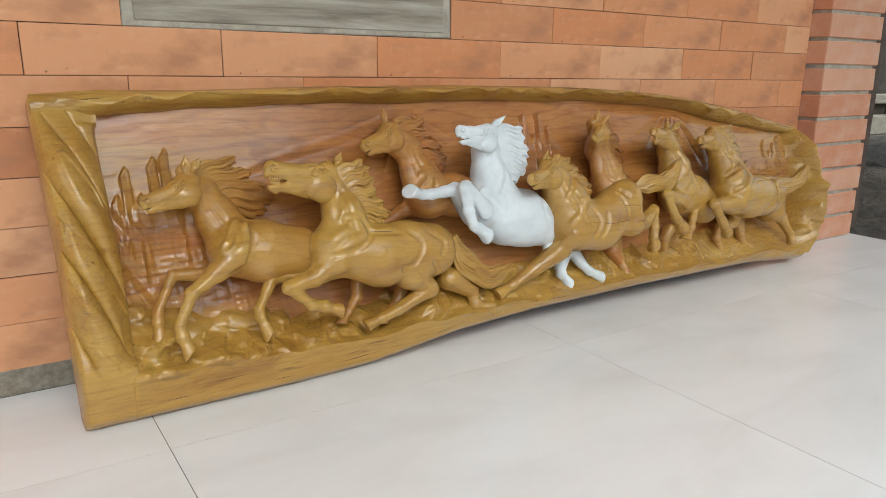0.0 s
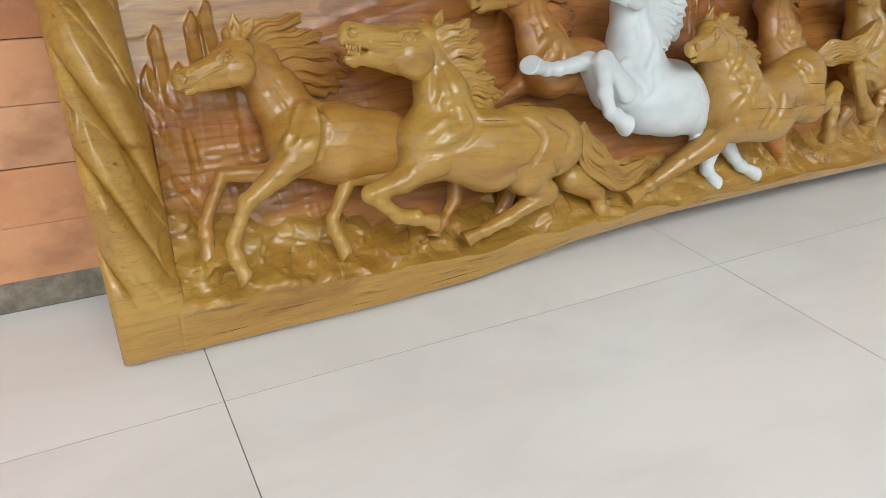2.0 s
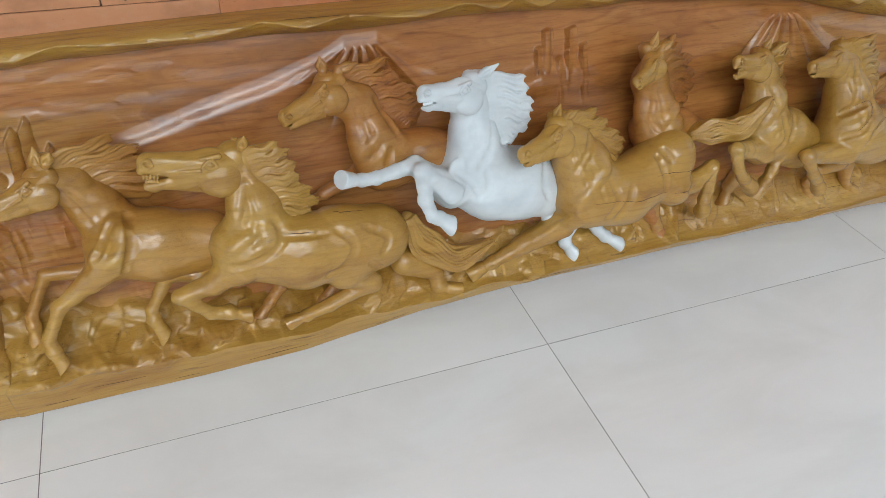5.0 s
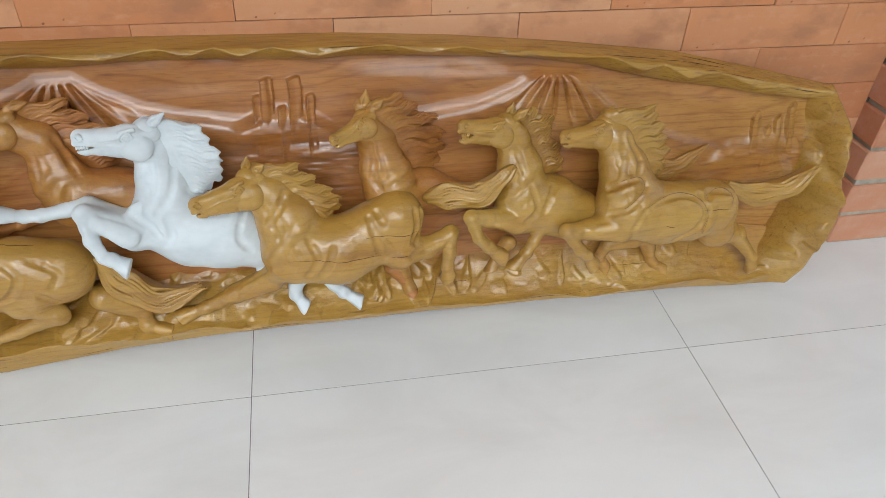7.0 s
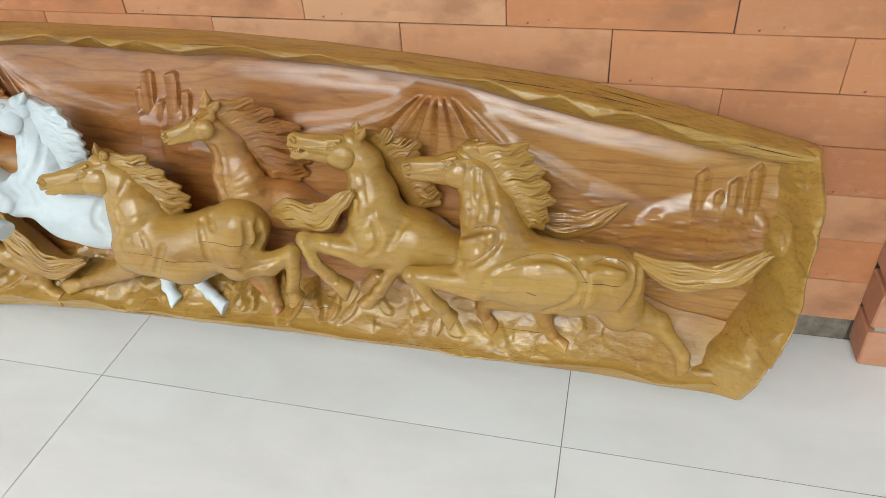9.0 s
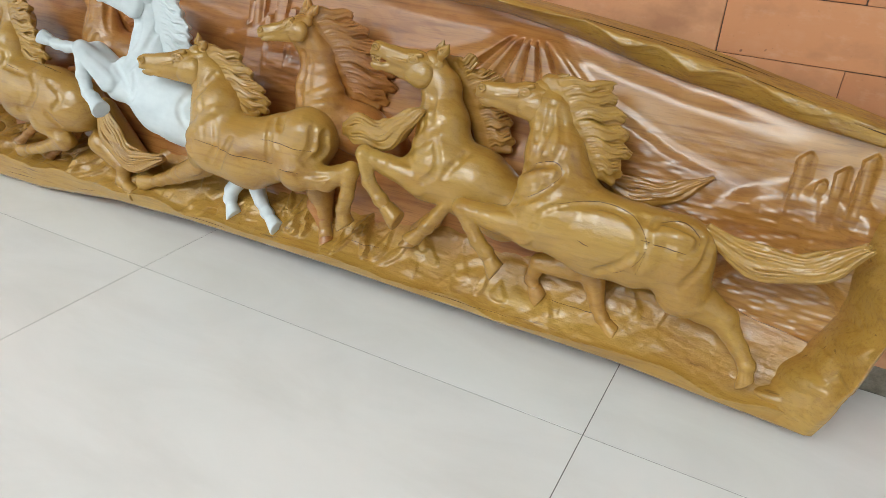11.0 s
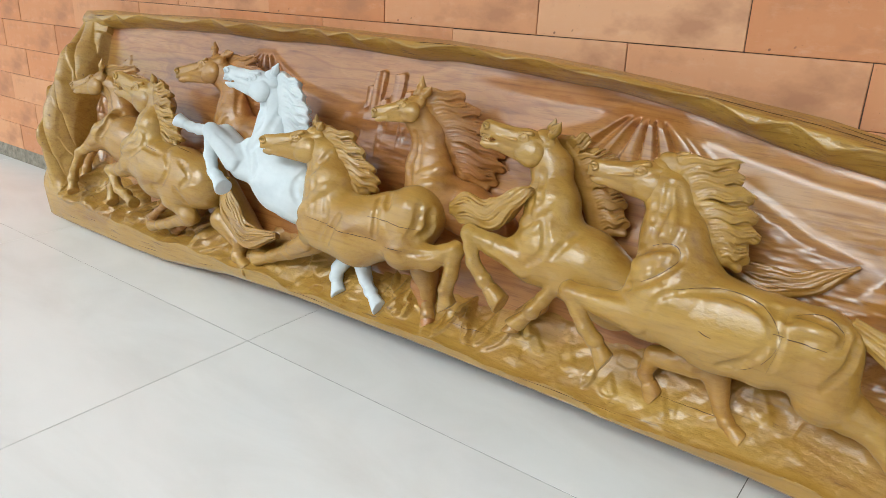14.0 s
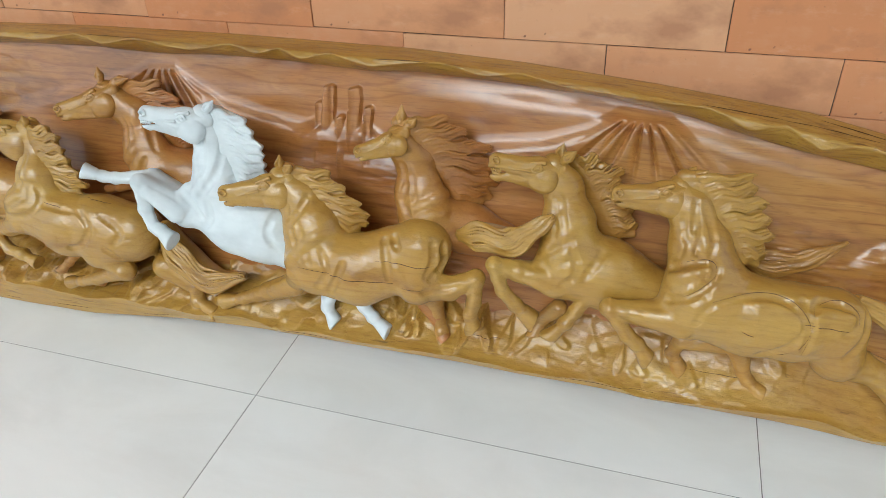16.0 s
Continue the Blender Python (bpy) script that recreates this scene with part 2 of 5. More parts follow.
def block_mesh(name, sx, sy, sz, mat, edge=0.002, jitter=0.0, seed=0):
    """A box from 0 to its size, with chamfered edges and slightly uneven corners."""
    bm = bmesh.new()
    bmesh.ops.create_cube(bm, size=1)
    rnd = random.Random(seed)
    for v in bm.verts:
        v.co = Vector(((v.co.x + 0.5) * sx, (v.co.y + 0.5) * sy, (v.co.z + 0.5) * sz)) + Vector([rnd.uniform(-jitter, jitter) for _ in range(3)])
    if edge:
        bmesh.ops.bevel(bm, geom=bm.edges[:], offset=edge, segments=1, affect="EDGES")
    me = bpy.data.meshes.new(name)
    bm.to_mesh(me)
    bm.free()
    me.materials.append(mat)
    return me


def put(name, me, at, parent=None):
    ob = new(name, me)
    ob.location = at
    if parent:
        ob.parent = parent
    return ob


def lattice(ix, iy, seed):
    h = (ix.astype(np.int64) * 374761393 + iy.astype(np.int64) * 668265263 + seed * 974711) & 0x7FFFFFFF
    h = ((h ^ (h >> 13)) * 1274126177) & 0x7FFFFFFF
    return ((h ^ (h >> 16)) & 0xFFFF) / 65535.0


def vnoise(x, y, seed=0, soft=True):
    """Value noise from 0 to 1; with soft off its cells are flat facets with creases."""
    ix, iy = np.floor(x), np.floor(y)
    fx, fy = x - ix, y - iy
    if soft:
        fx, fy = fx * fx * (3 - 2 * fx), fy * fy * (3 - 2 * fy)
    a, b, c, d = (lattice(ix + i, iy + j, seed) for j in (0, 1) for i in (0, 1))
    if soft:
        return (a * (1 - fx) + b * fx) * (1 - fy) + (c * (1 - fx) + d * fx) * fy
    low = a + (b - a) * fx + (c - a) * fy
    high = d + (c - d) * (1 - fx) + (b - d) * (1 - fy)
    return np.where(fx + fy < 1, low, high)


def chunks(x, y, seed=0, crisp=20.0):
    """Broken rock: cells with flat, differently tilted tops and short steep steps between them, about -0.5 to 0.5."""
    ix, iy = np.floor(x), np.floor(y)
    total, weight = np.zeros(x.shape), np.full(x.shape, 1e-30)
    for i in (-1, 0, 1):
        for j in (-1, 0, 1):
            cx, cy = ix + i, iy + j
            px, py = cx + lattice(cx, cy, seed), cy + lattice(cx, cy, seed + 1)
            pull = np.exp(-crisp * ((x - px) ** 2 + (y - py) ** 2))
            top = 0.5 * (lattice(cx, cy, seed + 2) - 0.5) + 1.3 * (lattice(cx, cy, seed + 3) - 0.5) * (x - px) + 1.3 * (lattice(cx, cy, seed + 4) - 0.5) * (y - py)
            total, weight = total + top * pull, weight + pull
    return total / weight


def step(x, a, b):
    t = np.clip((x - a) / (b - a), 0, 1)
    return t * t * (3 - 2 * t)


def curve(xs, ys):
    return lambda x: np.interp(x, xs, ys)


# ---- relief panel ----
LEAN_BACK = radians(17.0)
panel = new("relief_panel")
panel.matrix_world = Matrix(((1, 0, 0, 0), (0, math.sin(LEAN_BACK), -math.cos(LEAN_BACK), 0.104), (0, math.cos(LEAN_BACK), math.sin(LEAN_BACK), 0.0), (0, 0, 0, 1)))
tagged(panel, "varnished carved wooden relief of galloping horses leaning on brick wall", "wood carving")

BACK = -0.0215
top_edge = curve([-0.69, -0.59, -0.45, -0.28, -0.08, 0.15, 0.285, 0.434, 0.592, 0.704, 0.83], [0.388, 0.395, 0.400, 0.404, 0.405, 0.402, 0.395, 0.382, 0.364, 0.340, 0.311])
rail_edge = curve([-0.69, -0.60, -0.56, -0.445, -0.25, 0.0, 0.19, 0.357, 0.472, 0.595, 0.70, 0.80], [0.362, 0.365, 0.369, 0.374, 0.376, 0.377, 0.374, 0.367, 0.351, 0.324, 0.308, 0.296])
low_edge = curve([-0.69, -0.42, -0.30, -0.15, 0.0, 0.25, 0.60, 0.70, 0.83], [-0.0035, -0.0035, 0.000, 0.018, 0.025, 0.027, 0.024, 0.016, 0.006])
left_edge = curve([-0.02, 0.03, 0.10, 0.20, 0.25, 0.30, 0.34, 0.40], [-0.672, -0.6725, -0.674, -0.675, -0.677, -0.679, -0.681, -0.684])
right_edge = curve([-0.02, 0.01, 0.04, 0.07, 0.10, 0.14, 0.18, 0.22, 0.26, 0.30, 0.41], [0.786, 0.794, 0.802, 0.811, 0.818, 0.825, 0.829, 0.833, 0.834, 0.832, 0.824])


def patch(name, nu, nv, place, mat, label="", back=BACK, crease=60):
    """A carved piece of the slab: its front is a grid of (u, v, w), its sides drop to the slab's back."""
    s, t = np.meshgrid(np.linspace(0, 1, nu), np.linspace(0, 1, nv), indexing="ij")
    u, v, w = place(s, t)
    front = np.stack([u, v, np.maximum(w, back + 0.001)], -1).reshape(-1, 3)
    idx = np.arange(nu * nv).reshape(nu, nv)
    faces = np.stack([idx[:-1, :-1], idx[1:, :-1], idx[1:, 1:], idx[:-1, 1:]], -1).reshape(-1, 4).tolist()
    ring = np.concatenate([idx[:, 0], idx[-1, 1:], idx[-2::-1, -1], idx[0, -2:0:-1]])
    rear = front[ring].copy()
    rear[:, 2] = back
    k, m = nu * nv, len(ring)
    faces += [[int(ring[i]), k + i, k + (i + 1) % m, int(ring[(i + 1) % m])] for i in range(m)]
    faces.append([k + i for i in range(m - 1, -1, -1)])
    ob = mesh_object(name, np.concatenate([front, rear]), faces, mat, panel, label, smooth=True)
    ob.data.set_sharp_from_angle(angle=radians(crease))
    return ob


def seg_dist(u, v, a, b):
    a, b = np.array(a), np.array(b)
    d = b - a
    t = np.clip(((u - a[0]) * d[0] + (v - a[1]) * d[1]) / (d @ d), 0, 1)
    return np.hypot(u - a[0] - t * d[0], v - a[1] - t * d[1])


def slope_line(pts):
    return curve([p[0] for p in pts], [p[1] for p in pts])


VOLCANO_1 = slope_line([(-0.60, 0.235), (-0.46, 0.281), (-0.36, 0.308), (-0.29, 0.325), (-0.23, 0.345), (-0.205, 0.358), (-0.165, 0.360), (-0.135, 0.341), (-0.094, 0.322), (-0.043, 0.310), (0.02, 0.300)])
VOLCANO_2 = slope_line([(0.14, 0.270), (0.239, 0.298), (0.321, 0.310), (0.366, 0.325), (0.399, 0.345), (0.453, 0.343), (0.508, 0.296), (0.602, 0.252), (0.70, 0.225)])
BUTTES = [(-0.603, 0.006, 0.268), (-0.590, 0.0065, 0.302), (-0.575, 0.005, 0.268), (-0.556, 0.0065, 0.313), (-0.541, 0.0065, 0.322), (-0.525, 0.006, 0.292), (0.040, 0.0055, 0.333), (0.053, 0.0080, 0.354), (0.070, 0.0045, 0.318), (0.0875, 0.0085, 0.354),
          (0.105, 0.0055, 0.332), (0.722, 0.0085, 0.281), (0.741, 0.0050, 0.258), (0.757, 0.0070, 0.274), (0.776, 0.0080, 0.290)]
MOUNDS = [(-0.565, 0.060, 0.262, 0.075), (0.070, 0.055, 0.318, 0.055), (0.742, 0.066, 0.252, 0.066)]


def field_place(s, t):
    v0 = low_edge(-0.67 + 1.5 * s) + 0.004
    u = left_edge(0.2) + 0.006 + s * (right_edge(v0 + t * 0.36) - left_edge(0.2) - 0.012)
    v = v0 + t * (top_edge(u) - 0.012 - v0)
    w = 0.0007 * (vnoise(u * 30, v * 60, 3) - 0.5) + 0.004 * (vnoise(u * 6, v * 9, 5) - 0.5)
    for line, c in ((VOLCANO_1, -0.185), (VOLCANO_2, 0.426)):
        gap = line(u) - v
        foot = step(u, c - 0.42, c - 0.30) * step(u, c + 0.30, c + 0.18)
        crest = (0.0050 * step(gap, -0.008, 0.012) + 0.0006 * step(gap, -0.012, -0.006)) * (1 - 0.8 * step(gap, 0.014, 0.12)) * foot
        around = np.arctan2(u - c, np.maximum(line(np.array(c)) + 0.02 - v, 0.005))
        rays = around * 9.6 + 0.7 + 0.25 * np.sin(around * 23 + c * 90)
        gully = 0.0075 * np.clip(1 - np.abs(np.sin(rays)) / 0.85, 0, 1) * step(gap, 0.002, 0.010) * step(np.abs(u - c), 0.090, 0.05) * step(gap, 0.085, 0.03)
        w = w + crest - gully
    for c, half, top, deep in MOUNDS:
        out = np.abs(u - c + 0.006 * (vnoise(v * 60, v * 0 + c * 40, 78, False) - 0.5)) / half
        rise = step(v, top + 0.006 - 0.020 * np.clip(out, 0, 2) ** 2, top - 0.018 - 0.020 * np.clip(out, 0, 2) ** 2) * step(v, top - deep, top - deep * 0.5) * step(out, 1.5, 0.9)
        w = w + rise * (0.006 + 0.004 * (vnoise(u * 95, v * 14, 79, False) - 0.5))
    for c, half, high in BUTTES:
        edge = np.abs(u - c + 0.003 * (vnoise(v * 55, v * 0 + c * 50, 77, False) - 0.5))
        lift, deep, peak = (0.0045, 0.12, 1.6) if c < -0.4 else (0.0060, 0.085, 0.35) if c < 0.6 else (0.0045, 0.070, 0.9)
        high = high - peak * np.abs(u - c - 0.3 * half)
        wall = step(edge, half * 1.05, half * 0.82) * step(v, high + 0.0015, high - 0.0015) * step(v, high - deep, high - deep * 0.5)
        flute = 0.003 * (vnoise((u - c) * 260, v * 12, int(c * 1000) + 2000, False) - 0.5) - 0.35 * (u - c)
        w = np.maximum(w, w * (1 - wall) + (lift + flute) * wall)
    w = w + 0.0005 * chunks(u * 38 + v * 6, v * 90, 107) * step(u, -0.28, -0.46) * step(v, 0.255, 0.29)
    shard = step(u, 0.735, 0.75) * step(v, 0.275, 0.235) * step(v, 0.165, 0.20) + step(u, -0.565, -0.585) * step(v, 0.26, 0.22) * step(v, 0.08, 0.12)
    w = w + 0.010 * shard * (vnoise(u * 70 + v * 25, v * 20, 71, False) - 0.3)
    w = w - 0.006 * step(rail_edge(u) - v, 0.027, 0.0) * step(u, 0.10, 0.30) * step(u, 0.80, 0.62)
    w = w + 0.0003 * np.abs(vnoise(u * 9, v * 75, 11) - 0.5) * step(v, 0.30, 0.22) * step(u, 0.45, 0.30)
    w = w + 0.0013 * (vnoise(u * 85, v * 300, 76) - 0.5) * step(u, 0.50, 0.60) * step(VOLCANO_2(np.minimum(u, 0.66)) - v, 0.0, 0.02)
    w = w + 0.0009 * (vnoise(u * 75, v * 280, 74) - 0.5) * step(np.abs(u - 0.10), 0.18, 0.10) * step(v, 0.31, 0.28)
    ripple = vnoise(u * 34 + 3 * np.sin(v * 70), v * 330, 73) - 0.5
    w = w + 0.00008 * ripple * step(VOLCANO_2(u) - v, 0.0, 0.02) * step(np.abs(u - 0.50), 0.12, 0.06)
    w = w + (0.0010 * (vnoise(u * 70, v * 240, 75) - 0.5) + 0.0016 * (vnoise(u * 230 + v * 30, v * 38, 72) - 0.5)) * step(u, -0.36, -0.44) * step(v, 0.25, 0.21)
    scoops = 0.7 * (vnoise(u * 110 + 1.5 * np.sin(v * 50), v * 270, 101) - 0.5) + 0.8 * chunks(u * 38, v * 55, 103) * step(u, 0.55, 0.42)
    w = w + 0.00025 * scoops * np.clip(step(VOLCANO_1(u) - v, 0.0, 0.03) + step(VOLCANO_2(u) - v, 0.0, 0.03) + step(v, 0.27, 0.22), 0, 1)
    w = w - 0.015 * step(np.hypot((u - 0.732) / 0.078, (v - 0.122) / 0.056), 1.0, 0.7)
    return u, v, w


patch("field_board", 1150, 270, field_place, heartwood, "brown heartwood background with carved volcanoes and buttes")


rock_dice = random.Random(17)
ROCKS = [(rock_dice.uniform(-0.60, -0.18), rock_dice.uniform(0.045, 0.095), rock_dice.uniform(0.012, 0.032), rock_dice.uniform(0.008, 0.018), rock_dice.uniform(-0.5, 0.6), rock_dice.uniform(0.009, 0.018)) for i in range(34)]
ROCKS += [(rock_dice.uniform(-0.18, 0.74), rock_dice.uniform(0.018, 0.085), rock_dice.uniform(0.010, 0.036), rock_dice.uniform(0.006, 0.014), rock_dice.uniform(-0.3, 0.9), rock_dice.uniform(0.003, 0.008)) for i in range(64)]


chip_dice = random.Random(29)
CHIPS = [(c + chip_dice.uniform(-0.006, 0.006), chip_dice.uniform(0.020, 0.060), chip_dice.uniform(0.006, 0.014), chip_dice.uniform(0.010, 0.022), chip_dice.uniform(-0.7, 0.7), chip_dice.uniform(0.004, 0.009) * (1 if c < 0.3 else 0.6))
         for c in (0.145, 0.152, 0.160, 0.166, 0.172, 0.179, 0.186, 0.192, 0.198, 0.206, 0.214, 0.223, 0.232, 0.240, 0.248, 0.255, 0.262, 0.283, 0.297, 0.318, 0.345, 0.372, 0.412, 0.437, 0.464, 0.520, 0.560, 0.607)]


def ledge_place(s, t):
    u = -0.640 + s * (right_edge(0.02) + 0.636)
    bottom = low_edge(u)
    foot_w = np.interp(u, [-0.67, -0.3, 0.0, 0.6, 0.82], [0.012, 0.014, 0.012, 0.006, -0.010])
    lip_w = np.interp(u, [-0.67, -0.3, 0.0, 0.6, 0.82], [0.031, 0.032, 0.030, 0.026, 0.010])
    crest_v = np.interp(u, [-0.67, -0.45, -0.2, 0.0, 0.6, 0.82], [0.049, 0.046, 0.032, 0.018, 0.016, 0.022]) + 0.010 * (vnoise(u * 17, u * 0, 4) - 0.5) + 0.004 * (vnoise(u * 41, u * 0, 6, False) - 0.5)
    crest_w = np.interp(u, [-0.67, -0.3, 0.0, 0.6, 0.82], [0.053, 0.052, 0.045, 0.041, 0.022]) + 0.005 * (vnoise(u * 19, u * 0, 8, False) - 0.5)
    high = 0.085 + 0.035 * vnoise(u * 11, u * 0, 2) + 0.045 * step(u, -0.36, -0.56)
    d = t * high
    rise = np.clip(d / crest_v, 0, 1)
    face = foot_w + (lip_w - foot_w) * np.sqrt(np.clip(d / 0.007, 0, 1)) + (crest_w - lip_w) * rise
    fall = np.clip((d - crest_v) / (high - crest_v), 0, 1)
    w = np.where(d < crest_v, face, crest_w - (crest_w + 0.010) * fall ** np.interp(u, [-0.5, 0.0], [0.8, 0.65]))
    rough = np.interp(u, [-0.6, -0.3, -0.1, 0.2, 0.8], [0.012, 0.010, 0.004, 0.0015, 0.0])
    rocks = 1.3 * (vnoise(u * 19 + 3.0 * d, d * 24 + u * 4, 21, False) - 0.5) + 0.8 * (vnoise(u * 41 - d * 19, d * 44 + u * 7, 25, False) - 0.5) + 0.3 * (vnoise(u * 70 + d * 30, d * 90, 23, False) - 0.5)
    calm = np.interp(u, [-0.5, -0.15, 0.10, 0.8], [1.0, 0.8, 0.30, 0.14])
    sweep = calm * (0.008 * (vnoise(u * 13 - d * 35, d * 26 + u * 9, 29) - 0.5) + 0.005 * (vnoise(u * 22 + d * 50, d * 45 - u * 12, 31, False) - 0.5))
    strata = 0.0005 * (vnoise(u * 24, d * 260 + u * 30, 27) - 0.5)
    hewn = (vnoise(u * 25 + d * 22, d * 30 - u * 7, 37, False) - 0.5) + 0.6 * (vnoise(u * 58 - d * 30, d * 52 + u * 11, 39, False) - 0.5)
    w = w + (rough * rocks + sweep + 0.004 * calm * hewn * step(u, -0.45, -0.1)) * step(d, crest_v * 0.98, crest_v * 1.35) * step(fall, 1.0, 0.75) + strata
    split = chunks(u * 21 + d * 9 + 0.5 * vnoise(u * 40, d * 40, 62), d * 24 - u * 6, 61) + 0.5 * chunks(u * 46 - d * 14, d * 50 + u * 9, 63)
    w = w + np.interp(u, [-0.6, -0.15, 0.2, 0.8], [0.016, 0.010, 0.004, 0.0018]) * split * step(d, crest_v * 0.9, crest_v * 1.2) * step(fall, 1.0, 0.7)
    for pu, pd, wide, deep, turn, tall in ROCKS:
        x, y = (u - pu) * math.cos(turn) + (d - pd) * math.sin(turn), (d - pd) * math.cos(turn) - (u - pu) * math.sin(turn)
        w = w + np.sqrt(calm) * tall * np.clip(1 - np.maximum(np.abs(x) / wide + 0.35 * np.abs(y) / deep, np.abs(y) / deep), 0, 0.7) * step(d, crest_v * 0.8, crest_v * 1.1)
    for cu, cd, half, tall, lean, out in CHIPS:
        across, along = (u - cu - lean * (d - cd)) / half, np.clip((d - cd) / tall, -1, 2)
        leaf = np.clip(1 - np.abs(across) - 0.55 * np.abs(along - 0.25), 0, 1) * step(along, -0.5, 0.0)
        w = w + out * np.minimum(leaf * 1.8, 0.8) * (1 + 0.5 * across)
    w = w + 0.0010 * calm * (vnoise(u * 30, d * 70, 35, False) - 0.5) - 0.006 * step(u, -0.617, -0.623)
    return u, bottom + d, w


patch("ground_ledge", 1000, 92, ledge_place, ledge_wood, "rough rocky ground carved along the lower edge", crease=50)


def rail_place(s, t):
    u = left_edge(0.37) + 0.001 + s * (0.826 - left_edge(0.37))
    a = rail_edge(u) + 0.0045 * (vnoise(u * 18, u * 0, 37, False) - 0.5) * step(u, -0.60, -0.52)
    b = top_edge(u)
    v = a + t * (b - a)
    lift = np.interp(u, [-0.69, -0.55, 0.4, 0.83], [0.010, 0.016, 0.017, 0.004])
    w = 0.012 + lift * np.sin(np.clip(t * 3.2 + 0.35, 0, math.pi / 2))
    beat = u * 9.3 + 0.35 * np.sin(u * 9) + 0.2 * np.sin(u * 23)
    zig = np.abs(beat - np.floor(beat) - 0.5) * 2
    crest = 0.22 + 0.42 * zig
    facet = np.where(t < crest, t / crest, 1 - 0.55 * (t - crest) / (1 - crest))
    tilt = (beat - np.floor(beat) - 0.5) * np.where(np.floor(beat * 2) % 2 == 0, 1, -1)
    w = w + (0.015 * (facet - 0.7) + 0.009 * tilt * step(t, 0.9, 0.4)) * step(u, 0.78, 0.62) * step(u, -0.68, -0.55)
    w = w - 0.034 * step(t, 0.5, 1.15) * np.interp(u, [-0.62, -0.5], [0.2, 1.0]) + 0.002 * (vnoise(u * 60, t * 4, 33, False) - 0.5)
    w = np.where(t < 0.03, -0.004, w)
    return u, v, w


patch("top_rail", 700, 34, rail_place, sapwood, "yellow sapwood upper border with carved scallops")


def stile_place(s, t):
    v = low_edge(-0.67) + t * (0.389 - low_edge(-0.67) - 0.004)
    a = left_edge(v)
    b = np.interp(v, [0.0, 0.046, 0.123, 0.214, 0.298, 0.34, 0.37, 0.39], [-0.600, -0.606, -0.606, -0.608, -0.613, -0.614, -0.613, -0.610])
    u = a + s * (b - a)
    low = v - low_edge(-0.67)
    crest = np.interp(v, [0.0, 0.03, 0.06, 0.10, 0.15, 0.20, 0.25, 0.30, 0.34, 0.37, 0.39], [0.031, 0.044, 0.056, 0.068, 0.079, 0.079, 0.074, 0.058, 0.036, 0.020, 0.014])
    flat = crest * 1.0
    slope = np.sqrt(np.clip(1 - (np.clip(s - 0.22, 0, 1) / 0.80) ** 2, 0.02, 1)) * (0.86 + 0.14 * step(s, 0.0, 0.22))
    across = (u - a) / 0.066
    q = v + 0.165 * across + 0.008 * np.sin(across * 3.1 + v * 30)
    valleys = np.array([0.03, 0.115, 0.205, 0.300, 0.385, 0.46, 0.56])
    i = np.clip(np.searchsorted(valleys, q) - 1, 0, 5)
    bulge = np.sin(math.pi * np.clip((q - valleys[i]) / (valleys[i + 1] - valleys[i]), 0, 1)) ** 0.55
    w = flat + (crest * slope * (0.80 + 0.05 * np.sin(q * 40) + 0.20 * bulge) - flat) * step(v, 0.048, 0.085) * step(v, 0.385, 0.35)
    w = w + (0.008 * (vnoise(u * 20 + v * 8, v * 11, 41) - 0.5) + 0.010 * chunks(u * 34 + v * 16, v * 15 - u * 6, 45)) * step(v, 0.05, 0.09) + 0.0012 * (vnoise(u * 90, v * 24, 43) - 0.5)
    w = w - 0.008 * (1 - np.clip(s / 0.08, 0, 1)) ** 2 - 0.018 * (1 - np.sqrt(np.clip(low / 0.008, 0, 1)))
    w = w - 0.003 * step(s, 0.85, 1.0) * step(v, 0.048, 0.040)
    w = w - (w + 0.002) * step(s, 0.90, 1.0) * step(v, 0.046, 0.056) * step(v, 0.362, 0.352)
    w = w - (w - 0.011) * step(s, 0.55, 1.0) * step(v, 0.350, 0.356)
    return u, v, w


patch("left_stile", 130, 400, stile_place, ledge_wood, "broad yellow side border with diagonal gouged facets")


KNOBS = [(0.806, 0.283, 0.015, 0.020, 0.016), (0.822, 0.246, 0.014, 0.018, 0.012), (0.800, 0.214, 0.014, 0.022, 0.010), (0.815, 0.165, 0.016, 0.018, 0.013), (0.797, 0.118, 0.018, 0.020, 0.012), (0.772, 0.072, 0.026, 0.014, 0.013), (0.740, 0.043, 0.024, 0.011, 0.009)]


